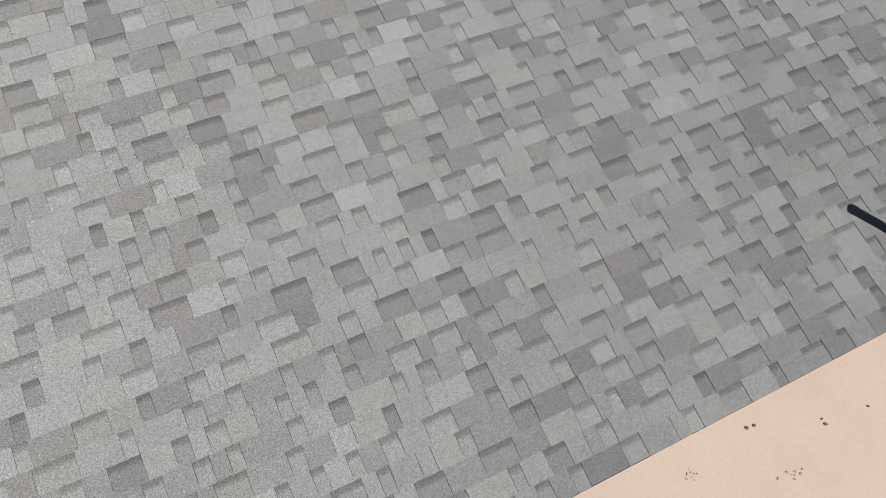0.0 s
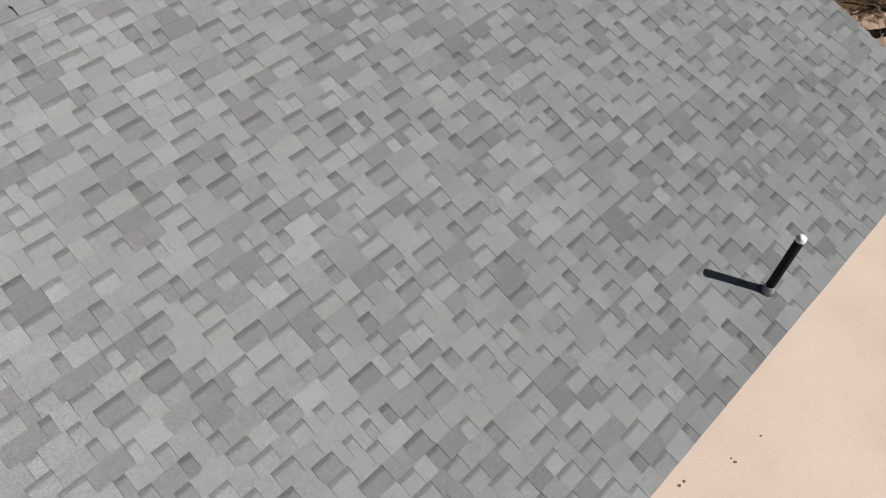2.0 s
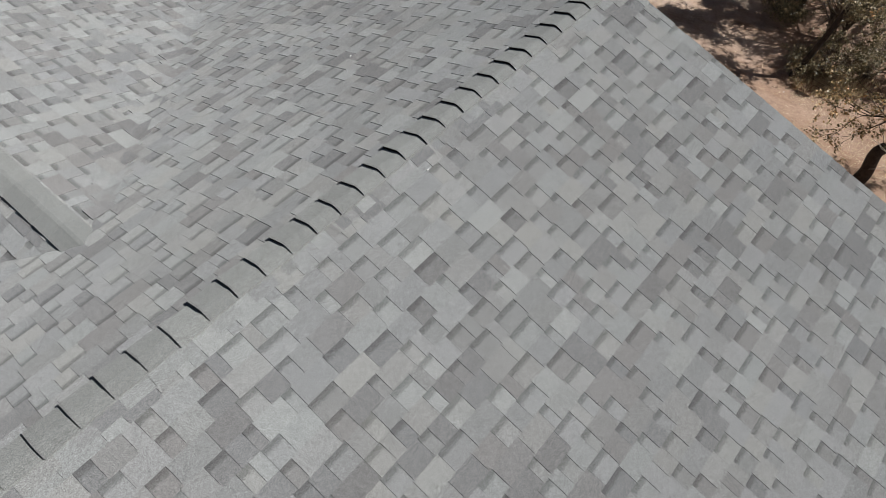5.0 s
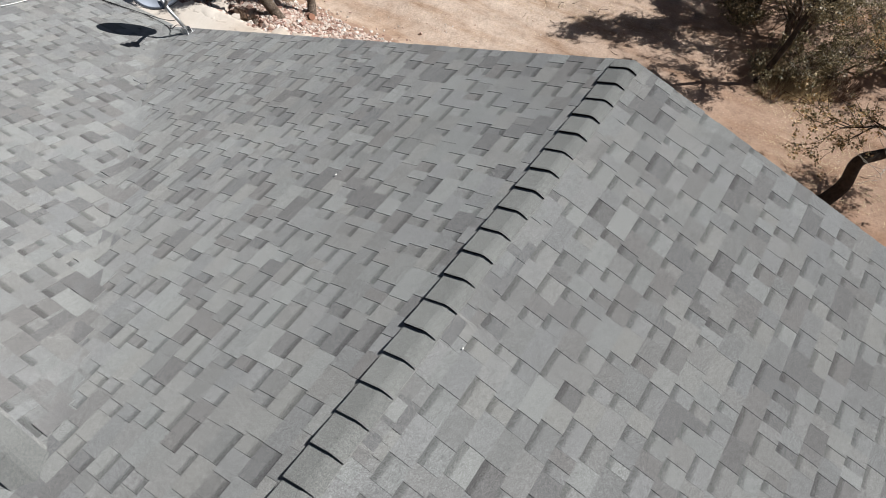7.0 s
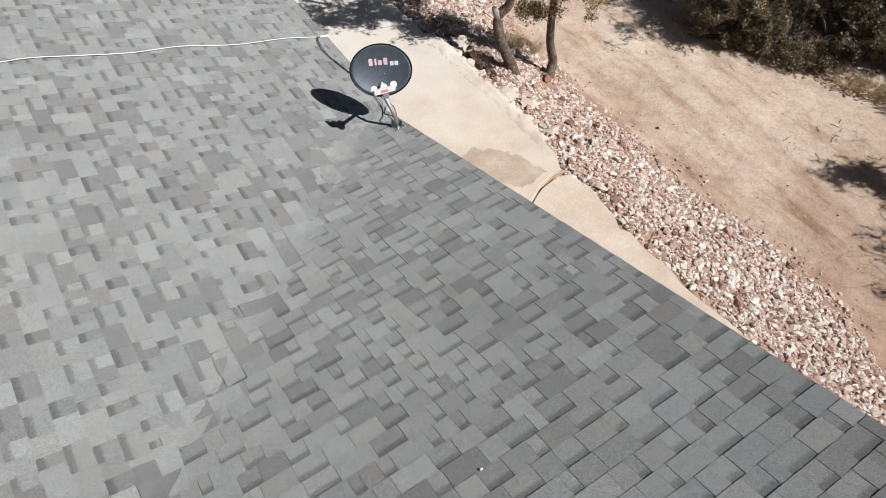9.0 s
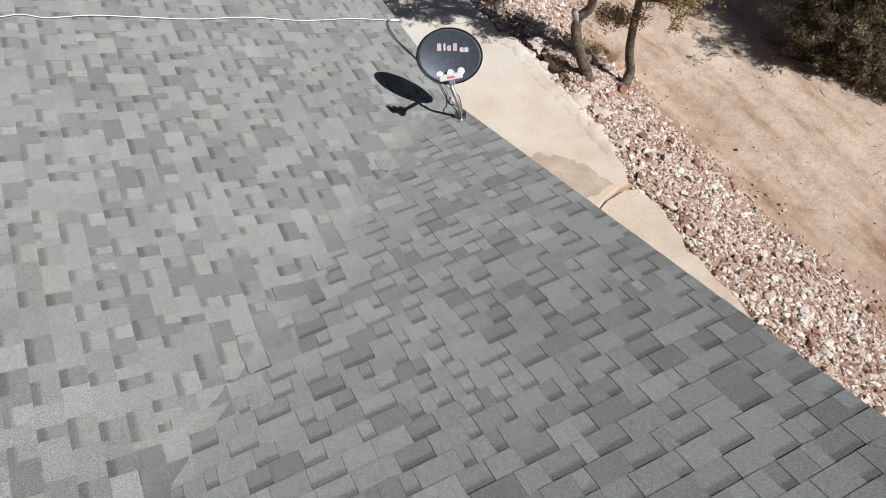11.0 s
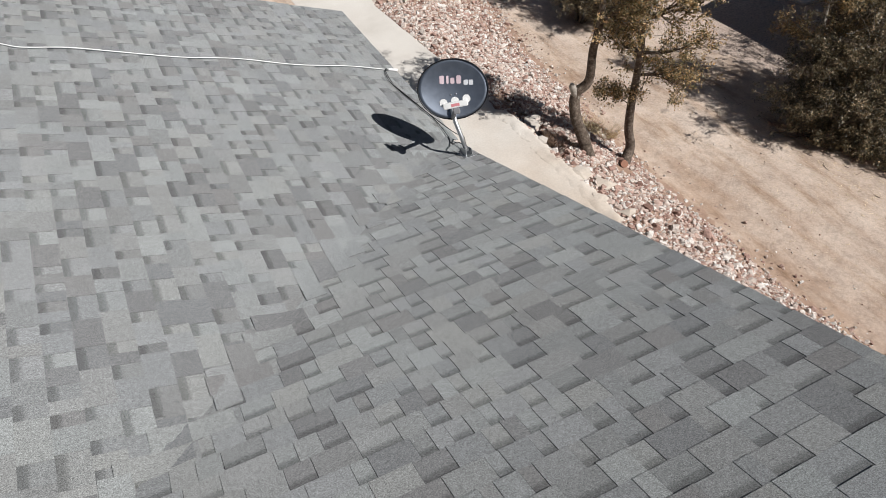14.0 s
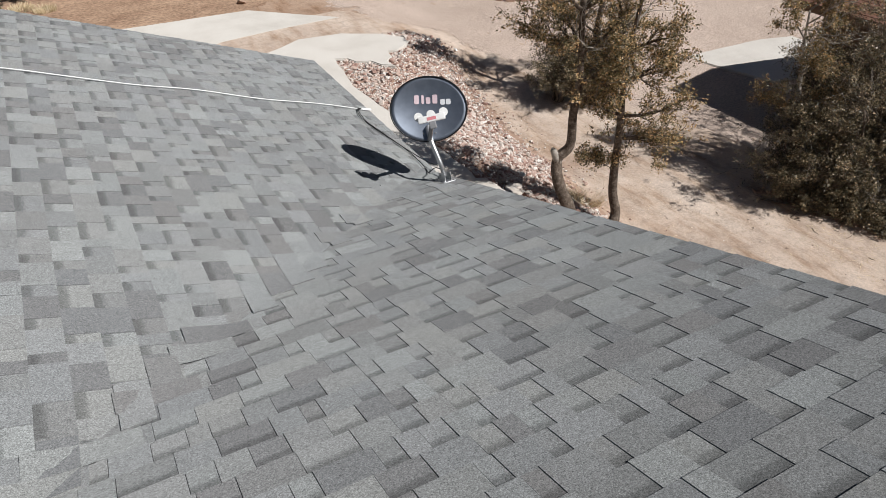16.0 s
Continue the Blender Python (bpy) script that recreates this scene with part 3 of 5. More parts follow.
hip = part("ridge", prism([(HIP_X - 0.02, TOP_Y), (HIP_X + 0.02, TOP_Y), (HIP_X + 0.02, WING_Y - 0.01), (HIP_X - 0.02, WING_Y - 0.01)], hip_z - 0.08, hip_z - 0.006), DECK, house, "lower ridge capped with grey bent shingles")
for i in range(38):
    ob = new("ridge_cap", wing_cap)
    ob.parent = hip
    ob.matrix_basis = pose(HIP_X, WING_Y - CAP_STEP * i, hip_z, 0, 0, -90 + rnd.uniform(-1, 1))

# ---- low flat roof by the south eave ----
flat = part("flat_roof", prism([(-10, -13), (3.6, -13), (3.6, EAVE_Y + 0.25), (-10, EAVE_Y + 0.25)], 3.84, 4.085), COATING, house, "flat patio roof with smooth tan elastomeric coating")
part("wall", prism([(-9.9, -12.9), (3.4, -12.9), (3.4, EAVE_Y + 0.3), (-9.9, EAVE_Y + 0.3)], -0.05, 3.84), STUCCO, house)

# ---- materials of the things ----
DARK_METAL = plain("dish_grey", (0.27, 0.305, 0.365), 0.47, 1.0)
RIM = plain("dish_rim", (0.012, 0.012, 0.014), 0.4)
GALVANISED = plain("galvanised_steel", (0.55, 0.56, 0.57), 0.38, 0.85)
WHITE_PLASTIC = plain("white_plastic", (0.74, 0.74, 0.73), 0.4)
GREY_PLASTIC = plain("grey_plastic", (0.22, 0.22, 0.23), 0.5)
PINK_PRINT = plain("pale_print", (0.66, 0.52, 0.56), 0.5)
WHITE_PRINT = plain("white_print", (0.72, 0.73, 0.76), 0.5)
RED_PRINT = plain("red_print", (0.60, 0.22, 0.24), 0.5)
BLACK_CABLE = plain("black_cable", (0.012, 0.012, 0.012), 0.5)
WHITE_CABLE = plain("white_cable", (0.8, 0.8, 0.79), 0.45)
BLACK_PIPE = plain("black_pipe", (0.007, 0.007, 0.008), 0.8)
BOOT = plain("pipe_boot", (0.24, 0.24, 0.25), 0.55)
BARK = two_tone("bark", [(0.3, (0.06, 0.044, 0.034)), (0.52, (0.135, 0.105, 0.083)), (0.75, (0.28, 0.235, 0.20))], 14, 60, 0.95, 0.9, 0.02, (0.6, 1.3))
# bark for trunks that show their shaded side, the shade put into its colour
SHADED_BARK = two_tone("shaded_bark", [(0.3, (0.022, 0.018, 0.016)), (0.7, (0.06, 0.048, 0.04))], 9, 70, 0.95, 0.9, 0.02, (0.6, 1.3))
DEAD_BARK = two_tone("grey_twig", [(0.3, (0.22, 0.195, 0.17)), (0.7, (0.40, 0.37, 0.33))], 9, 70, 0.95, 0.5, 0.01)
CUT_WOOD = plain("cut_wood", (0.36, 0.19, 0.13), 0.85)
BROWN_SHINGLE = two_tone("brown_shingle", [(0.3, (0.15, 0.075, 0.05)), (0.7, (0.22, 0.115, 0.08))], 5, 40, 0.9, 0.5, 0.01, (0.7, 1.25))
BROWN_WALL = two_tone("brown_wall", [(0.3, (0.20, 0.13, 0.09)), (0.7, (0.25, 0.165, 0.115))], 1, 60, 0.9, 0.4, 0.005)
DROPPING = plain("dark_speck", (0.16, 0.125, 0.10), 0.9)
SCUFF = plain("scuff", (0.42, 0.30, 0.22), 0.9)


def leaf_material(name, stops):
    m, nodes, links, b = material(name, 0.48)
    r = nodes.new("ShaderNodeNewGeometry").outputs["Random Per Island"]
    tone = ramp(nodes, stops)
    links.new(r, tone.inputs[0])
    wide = ramp(nodes, [(0.3, grey(0.7)), (0.7, grey(1.25))])
    links.new(noise_of(nodes, links, world_place(nodes), 1.6, 3), wide.inputs[0])
    c = mix(nodes, links, "MULTIPLY", 1.0, tone.outputs[0], wide.outputs[0])
    links.new(c, b.inputs["Base Color"])
    through_light = nodes.new("ShaderNodeBsdfTranslucent")
    links.new(c, through_light.inputs["Color"])
    blend = nodes.new("ShaderNodeMixShader")
    blend.inputs[0].default_value = 0.16
    links.new(b.outputs[0], blend.inputs[1]), links.new(through_light.outputs[0], blend.inputs[2])
    links.new(blend.outputs[0], nodes["Material Output"].inputs[0])
    return m


OAK_LEAF = leaf_material("oak_leaf", [(0.0, (0.085, 0.078, 0.036)), (0.32, (0.175, 0.142, 0.066)), (0.58, (0.30, 0.225, 0.11)), (0.78, (0.44, 0.255, 0.10)), (1.0, (0.58, 0.43, 0.25))])
SHRUB_LEAF = leaf_material("shrub_leaf", [(0.0, (0.075, 0.068, 0.036)), (0.5, (0.165, 0.138, 0.072)), (0.85, (0.30, 0.24, 0.135)), (1.0, (0.48, 0.38, 0.23))])
SCRUB_LEAF = leaf_material("scrub_leaf", [(0.0, (0.055, 0.048, 0.03)), (0.45, (0.12, 0.10, 0.056)), (0.8, (0.25, 0.195, 0.11)), (1.0, (0.46, 0.34, 0.21))])
STRAW = leaf_material("straw", [(0.0, (0.38, 0.29, 0.17)), (0.6, (0.60, 0.49, 0.31)), (1.0, (0.76, 0.67, 0.49))])
DEAD_GRASS = leaf_material("dead_grass", [(0.0, (0.10, 0.065, 0.045)), (0.6, (0.20, 0.13, 0.09)), (1.0, (0.34, 0.24, 0.17))])


def rock_material():
    m, nodes, links, b = material("riprap_stone", 0.9)
    r = piece_random(nodes, links)
    tone = ramp(nodes, [(0.0, (0.25, 0.15, 0.12)), (0.14, (0.40, 0.26, 0.215)), (0.35, (0.53, 0.395, 0.335)), (0.6, (0.60, 0.51, 0.452)), (0.85, (0.67, 0.61, 0.56)), (1.0, (0.82, 0.78, 0.74))])
    links.new(r, tone.inputs[0])
    place = world_place(nodes)
    vein = ramp(nodes, [(0.3, grey(0.55)), (0.7, grey(1.22))])
    grain = noise_of(nodes, links, place, 24.0, 6, 0.7)
    links.new(grain, vein.inputs[0])
    links.new(mix(nodes, links, "MULTIPLY", 1.0, tone.outputs[0], vein.outputs[0]), b.inputs["Base Color"])
    bump(nodes, links, b, grain, 0.5, 0.03)
    return m


STONE = rock_material()

# ---- satellite dish on the roof ----
RIGHT = Vector((0.87, -0.47, 0.04)).normalized()
FACE = RIGHT.cross(Vector((0.33, 0.33, 0.88))).normalized()
UP = FACE.cross(RIGHT)
DISH_AT = Vector((4.19, 5.765, 4.685))
dish_m = Matrix.Translation(DISH_AT) @ Matrix((RIGHT, UP, FACE)).transposed().to_4x4()
FOOT = Vector((4.18, 5.45, 4.165))
dish = thing("satellite_dish", Matrix.Translation(FOOT), "dark grey satellite dish on a bent mast at the roof edge", "satellite dish")
to_local = Matrix.Translation(-FOOT)


def dish_part(name, bm, mat, label="", parent=None, at=None):
    bm.transform(to_local @ (at if at is not None else Matrix.Identity(4)))
    bmesh.ops.recalc_face_normals(bm, faces=bm.faces)
    return part(name, bm, mat, parent or dish, label)


def bowl(rx, ry, depth, thick, rings=9, sides=56):
    bm = bmesh.new()
    layers = []
    for off in (0.0, -thick):
        rows = []
        for i in range(1, rings + 1):
            q = i / rings
            rows.append([bm.verts.new((rx * q * math.cos(a * math.tau / sides), ry * q * math.sin(a * math.tau / sides), depth * (q * q - 1) + off)) for a in range(sides)])
        centre = bm.verts.new((0, 0, -depth + off))
        for a in range(sides):
            bm.faces.new((centre, rows[0][a], rows[0][(a + 1) % sides])).smooth = True
            for p, q in zip(rows, rows[1:]):
                bm.faces.new((p[a], p[(a + 1) % sides], q[(a + 1) % sides], q[a])).smooth = True
        layers.append(rows[-1])
    for a in range(sides):
        bm.faces.new((layers[0][a], layers[0][(a + 1) % sides], layers[1][(a + 1) % sides], layers[1][a]))
    return bm


RX, RY, DEEP = 0.325, 0.272, 0.045
reflector = dish_part("reflector", bowl(RX, RY, DEEP, 0.004), DARK_METAL, "dark blue-grey painted reflector", at=dish_m)


def ring(rx, ry, r, sides=64, around=8):
    bm = bmesh.new()
    rows = []
    for a in range(sides):
        t = a * math.tau / sides
        out = Vector((math.cos(t) / rx, math.sin(t) / ry, 0)).normalized()
        c = Vector((rx * math.cos(t), ry * math.sin(t), 0))
        rows.append([bm.verts.new(c + r * (math.cos(k * math.tau / around) * out + Vector((0, 0, math.sin(k * math.tau / around))))) for k in range(around)])
    for a in range(sides):
        for k in range(around):
            bm.faces.new((rows[a][k], rows[a][(k + 1) % around], rows[(a + 1) % sides][(k + 1) % around], rows[(a + 1) % sides][k])).smooth = True
    return bm


dish_part("rim", ring(RX, RY, 0.006), RIM, "rolled black rim", reflector, dish_m)


def on_bowl(x, y, lift_by=0.004):
    q = (x / RX) ** 2 + (y / RY) ** 2
    return Vector((x, y, DEEP * (q - 1) + lift_by))


def mark(name, outline, mat, label=""):
    """A flat printed shape that follows the bowl."""
    bm = bmesh.new()
    bm.faces.new([bm.verts.new(on_bowl(x, y)) for x, y in outline])
    bmesh.ops.triangulate(bm, faces=bm.faces)
    bmesh.ops.solidify(bm, geom=bm.faces[:], thickness=0.0012)
    return dish_part(name, bm, mat, label, reflector, dish_m)


def arc(cx, cy, rx, ry, n=14):
    return [(cx + rx * math.cos(i * math.tau / n), cy + ry * math.sin(i * math.tau / n)) for i in range(n)]


# plain printed bars in place of the maker's mark
def pill(x0, x1, y0, y1, r):
    out = []
    for cx, cy, a0 in ((x1 - r, y1 - r, 0), (x0 + r, y1 - r, 90), (x0 + r, y0 + r, 180), (x1 - r, y0 + r, 270)):
        out += [(cx + r * math.cos(radians(a0 + k * 30)), cy + r * math.sin(radians(a0 + k * 30))) for k in range(4)]
    return out


for x0, x1, y1 in ((-0.122, -0.08, 0.122), (-0.06, -0.038, 0.122), (-0.022, 0.016, 0.102), (0.034, 0.076, 0.122)):
    mark("print", pill(x0, x1, 0.048, y1, 0.01), PINK_PRINT, "pale pink printed bar")
for x0 in (0.1, 0.148):
    mark("print", pill(x0, x0 + 0.04, 0.036, 0.082, 0.008), WHITE_PRINT, "white printed bar")
for x, y in ((-0.02, -0.052), (0.028, -0.046), (-0.05, -0.2), (0.05, -0.2)):
    bm = bmesh.new()
    bmesh.ops.create_cone(bm, segments=10, radius1=0.008, radius2=0.005, depth=0.008, cap_ends=True)
    dish_part("bolt", bm, GREY_PLASTIC, "", reflector, dish_m @ Matrix.Translation(on_bowl(x, y, 0.003)))

LNB = Vector((3.985, 5.325, 4.83))
LOW = dish_m @ Vector((0.0, -RY * 0.93, -0.03))
mast_top = dish_m @ Vector((0.0, -0.02, -0.11))
mast = dish_part("mast", tube([FOOT + Vector((0, 0, 0.03)), FOOT + Vector((-0.02, 0.07, 0.15)), FOOT + Vector((-0.045, 0.15, 0.28)), FOOT + Vector((-0.03, 0.26, 0.37)), mast_top + Vector((0, 0, -0.08)), mast_top + Vector((0, 0, 0.06))], 0.021, 14), GALVANISED, "galvanised steel mast tube")
dish_part("back_bracket", box(-0.06, -0.1, -0.11, 0.06, 0.1, -0.046, 0.008), GREY_PLASTIC, "", None, dish_m)
arm = dish_part("feed_arm", tube([LOW + FACE * -0.05, LOW + FACE * 0.06, LNB - FACE * 0.05 - UP * 0.05, LNB - UP * 0.025], [0.022, 0.02, 0.019, 0.019], 10), GREY_PLASTIC, "grey square feed arm")
lnb_m = Matrix.Translation(LNB) @ Matrix((RIGHT, UP, FACE)).transposed().to_4x4() @ pose(0, 0, 0, 0, 0, 10)
head = dish_part("receiver", box(-0.108, -0.03, -0.04, 0.108, 0.022, 0.03, 0.01), WHITE_PLASTIC, "white triple receiver head", None, lnb_m)
dish_part("receiver_neck", box(-0.028, -0.085, -0.045, 0.028, -0.02, 0.028, 0.008), GREY_PLASTIC, "", None, lnb_m)
for x in (-0.1, 0.0, 0.1):
    bm = bmesh.new()
    bmesh.ops.create_cone(bm, segments=24, radius1=0.034, radius2=0.036, depth=0.024, cap_ends=True)
    bmesh.ops.bevel(bm, geom=bm.edges[:], offset=0.004, segments=2, affect="EDGES")
    dish_part("feed_horn", bm, WHITE_PLASTIC, "round white feed horn cover", head, lnb_m @ Matrix.Translation((x, 0.026, -0.02)))
dish_part("print", box(-0.036, -0.016, 0.029, 0.036, 0.008, 0.0315), RED_PRINT, "red printed bar", head, lnb_m)
foot_m = Matrix.Translation(FOOT) @ pose(0, 0, 0, -18.8, 0, 0)
dish_part("foot_plate", box(-0.06, -0.09, -0.012, 0.06, 0.09, -0.004, 0.002), GALVANISED, "steel foot plate bolted to the shingles", None, foot_m)
for x in (-0.032, 0.026):
    dish_part("foot_cheek", box(x, -0.06, -0.005, x + 0.006, 0.05, 0.06, 0.001), GALVANISED, "", None, foot_m)
for x, y in ((-0.045, -0.07), (0.045, -0.07), (-0.045, 0.07), (0.045, 0.07)):
    bm = bmesh.new()
    bmesh.ops.create_cone(bm, segments=6, radius1=0.009, radius2=0.009, depth=0.01, cap_ends=True)
    dish_part("bolt", bm, GALVANISED, "", None, foot_m @ Matrix.Translation((x, y, 0.001)))


# ---- cables on the roof ----
def curve_points(points, n=6):
    """A smooth run through points."""
    p = [Vector(q) for q in points]
    p = [p[0] * 2 - p[1]] + p + [p[-1] * 2 - p[-2]]
    out = []
    for i in range(1, len(p) - 2):
        for k in range(n):
            t = k / n
            out.append(0.5 * (2 * p[i] + (p[i + 1] - p[i - 1]) * t + (2 * p[i - 1] - 5 * p[i] + 4 * p[i + 1] - p[i + 2]) * t * t + (3 * p[i] - p[i - 1] - 3 * p[i + 1] + p[i + 2]) * t ** 3))
    return out + [p[-2]]


def on_c(x, y, up=0.016):
    return (x, y, max(z_c(x, y), z_b(x, y)) + up)


run = [(4.40, 7.58), (3.85, 7.55), (3.21, 7.515), (2.62, 7.505), (2.09, 7.465), (1.61, 7.455), (1.17, 7.415), (0.86, 7.395), (0.76, 7.365), (0.6, 7.42), (0.42, 7.36), (0.1, 7.38), (-0.2, 7.4)]
rnd = random.Random(8)
wire = part("white_cable", tube(curve_points([on_c(x, y + rnd.uniform(-0.03, 0.03)) for x, y in run], 5), 0.005, 7), WHITE_CABLE)
tagged(wire, "white coaxial cable lying across the shingles", "cable")
clip = part("cable_cap", tube([on_c(4.27, 7.575), on_c(4.41, 7.585)], 0.016, 8), WHITE_PLASTIC, wire)
lead = part("black_cable", tube(curve_points([on_c(4.3, 7.58, 0.03), on_c(4.24, 7.53, 0.022), on_c(4.19, 7.2), on_c(4.24, 6.87), on_c(4.31, 6.44), on_c(4.29, 6.06), on_c(4.2, 5.8), (4.16, 5.6, 4.21), (4.17, 5.5, 4.24)]), 0.0045, 6), BLACK_CABLE)
tagged(lead, "thin black coaxial lead running to the dish foot", "cable", "dish leads")
lead = part("black_cable", tube(curve_points([on_c(4.29, 7.56, 0.03), on_c(4.22, 7.5, 0.02), on_c(4.17, 7.22), on_c(4.23, 6.86), on_c(4.34, 6.3, 0.03), on_c(4.36, 6.0, 0.03), (4.3, 5.75, 4.15), (4.25, 5.6, 4.165), (4.2, 5.5, 4.19)]), 0.0045, 6), BLACK_CABLE)
tagged(lead, "thin black coaxial lead looping beside the dish", "cable", "dish leads")

# ---- vent pipe on the south slope ----
VENT = Vector((0.912, -4.963, z_a(0, -4.963)))
vent = thing("vent_pipe", Matrix.Translation(VENT), "black plumbing vent pipe with a pale rim on the shingles", "vent pipe")
bm = bmesh.new()
rows = []
for r, z in ((0.036, -0.05), (0.036, 0.69), (0.031, 0.694), (0.030, 0.5)):
    rows.append([bm.verts.new((r * math.cos(k * math.tau / 24), r * math.sin(k * math.tau / 24), z)) for k in range(24)])
for a, c in zip(rows, rows[1:]):
    for k in range(24):
        bm.faces.new((a[k], a[(k + 1) % 24], c[(k + 1) % 24], c[k])).smooth = True
part("pipe", bm, BLACK_PIPE, vent)
part("rim", tube([(0, 0, 0.672), (0, 0, 0.70), (0, 0, 0.702), (0, 0, 0.69), (0, 0, 0.655)], [0.0385, 0.0385, 0.034, 0.026, 0.025], 24, caps=False), WHITE_PLASTIC, vent, "pale unpainted rim")
part("lining", tube([(0, 0, 0.6), (0, 0, 0.664)], 0.0295, 24), BOOT, vent, "grey inner wall of the pipe")
bm = tube([(0, 0, -0.01), (0, 0.0, 0.03), (0, 0, 0.07), (0, 0, 0.085)], [0.056, 0.05, 0.042, 0.039], 24)
part("boot", bm, BOOT, vent, "grey rubber boot")


# ---- specks and stains ----
def blot(x, y, z, r, seed, slope=None):
    rng = random.Random(seed)
    bm = bmesh.new()
    bmesh.ops.create_icosphere(bm, subdivisions=1, radius=r)
    for v in bm.verts:
        v.co *= rng.uniform(0.6, 1.3)
        v.co.z *= 0.35
    bm.transform(Matrix.Translation((x, y, z)))
    return bm


for i, (x, y, r) in enumerate(((-0.84, -5.37, 0.013), (-0.79, -5.375, 0.012), (-0.41, -5.555, 0.013), (-0.405, -5.52, 0.008), (-0.1, -5.58, 0.008))):
    tagged(part("bird_dropping", blot(x, y, 4.088, r, i), DROPPING), "small dark dropping on the tan flat roof", "dropping", "specks on the flat roof")
for i, (x, y) in enumerate(((-0.77, -5.69), (-1.3, -5.45))):
    bm = bmesh.new()
    rng = random.Random(30 + i)
    for k in range(9):
        bm2 = blot(x + rng.gauss(0, 0.035), y + rng.gauss(0, 0.02), 4.0865, rng.uniform(0.004, 0.011), k)
        me = bpy.data.meshes.new("tmp")
        bm2.to_mesh(me), bm2.free()
        bm.from_mesh(me)
        bpy.data.meshes.remove(me)
    tagged(part("grit_patch", bm, SCUFF), "patch of brown grit on the tan flat roof", "grit", "specks on the flat roof", "stuff")
for x, y, f, r, mat, words in ((1.12, 2.82, z_c, 0.03, DROPPING, "dark leaf scrap caught in the roof valley"), (2.43, 1.51, z_b, 0.009, WHITE_PLASTIC, "small white speck on the shingles"), (1.5, -0.21, z_a, 0.008, WHITE_PLASTIC, "small white speck beside the ridge")):
    tagged(part("speck", blot(x, y, f(x, y) + 0.014, r, 3), mat), words, "speck")

WASH = two_tone("washed_sand", [(0.3, (0.35, 0.28, 0.22)), (0.5, (0.42, 0.345, 0.278)), (0.7, (0.49, 0.415, 0.34))], 2.2, 30, 0.95, 0.4, 0.01, (0.82, 1.12))
stain = part("dirt_patch", spread([(7.2, 8.1), (7.5, 7.8), (7.8, 7.25), (7.9, 6.74), (7.66, 6.7), (7.35, 6.75), (6.8, 7.2), (6.8, 8.0)], 0.1, 0.0935, 0.16), WASH)
tagged(stain, "brown dirt washed over the concrete walk", "dirt patch", kind="structure")

# ---- riprap bank ----
rock_meshes = []
rng = random.Random(21)
for i in range(12):
    bm = bmesh.new()
    stretch = Vector((rng.uniform(0.85, 1.3), rng.uniform(0.65, 1.0), rng.uniform(0.45, 0.8)))
    for k in range(13):
        p = Vector((rng.gauss(0, 1), rng.gauss(0, 1), rng.gauss(0, 1))).normalized() * rng.uniform(0.75, 1.05)
        bm.verts.new(Vector((p.x * stretch.x, p.y * stretch.y, p.z * stretch.z)))
    made = bmesh.ops.convex_hull(bm, input=bm.verts)
    bmesh.ops.delete(bm, geom=[v for v in bm.verts if not v.link_faces], context="VERTS")
    bmesh.ops.recalc_face_normals(bm, faces=bm.faces)
    rock_meshes.append(mesh_of("stone", bm, STONE))
bank = part("riprap_bank", spread([(8.3, -0.6), (9.4, -0.9), (11.1, 1.5), (10.85, 6), (11.2, 12.8), (11.7, 16.3), (12.3, 20), (11.6, 21.2), (10.9, 20.3), (9.9, 19.9), (8.3, 19.5), (8.0, 17.4), (8.2, 14.6), (8.6, 12), (8.4, 6)], 0.25, 0.015, 0.2), BANK_SOIL)
tagged(bank, "bank of broken pink and white riprap stone", "riprap", kind="structure")


def band(y):
    """West and east edges of the stones."""
    x0 = 8.34 + 0.1 * noise.noise((y * 0.8, 0, 4)) - 0.45 * smooth(12.5, 16, y) + 2.5 * smooth(19.4, 20.4, y)
    x1 = 10.78 + 0.22 * noise.noise((y * 0.9, 2, 4)) + 0.4 * (1 - smooth(2.5, 6.5, y)) + 0.5 * smooth(10, 13.5, y) + 0.9 * smooth(14, 20, y) - 1.9 * (1 - smooth(-1.0, 2.6, y))
    return x0, x1


stones = []
for k in range(42000):
    y = rng.uniform(-0.9, 21.0) if k % 4 else rng.uniform(9.5, 20.0)
    x0, x1 = band(y)
    x = rng.uniform(x0, x1) if rng.random() < 0.985 else x1 + abs(rng.gauss(0, 0.25))
    if x1 - x0 < 0.2 or inside(x, y, WALK) or math.hypot(x - 10.12, y - 9.32) < 0.22:
        continue
    s = min(0.12, rng.lognormvariate(-3.3, 0.4))
    if (x - x1 + 0.4) > 0:
        s *= 0.8
    stones.append((x, y, s, rng.randrange(12), rng.uniform(-30, 30), rng.uniform(-30, 30), rng.uniform(0, 360)))
stones.append((11.0, 3.15, 0.13, 2, 10, 5, 40))
stones.sort(key=lambda q: (q[0] - 9.8) ** 2 + (q[1] - 4.5) ** 2)
verts, faces = [], []
for i, (x, y, s, k, a, b_, c) in enumerate(stones):
    m = pose(x, y, land(x, y) + rng.uniform(0.1, 0.75) * s, a, b_, c) @ Matrix.Diagonal((s, s, s, 1))
    if i < 300:
        ob = new("stone", rock_meshes[k])
        ob.parent = bank
        ob.matrix_basis = m
        continue
    n = len(verts)
    verts += [m @ v.co for v in rock_meshes[k].vertices]
    faces += [tuple(n + q for q in p.vertices) for p in rock_meshes[k].polygons]
me = bpy.data.meshes.new("stone_field")
me.from_pydata(verts, [], faces)
me.materials.append(STONE)
ob = new("stone_field", me)
ob.parent = bank
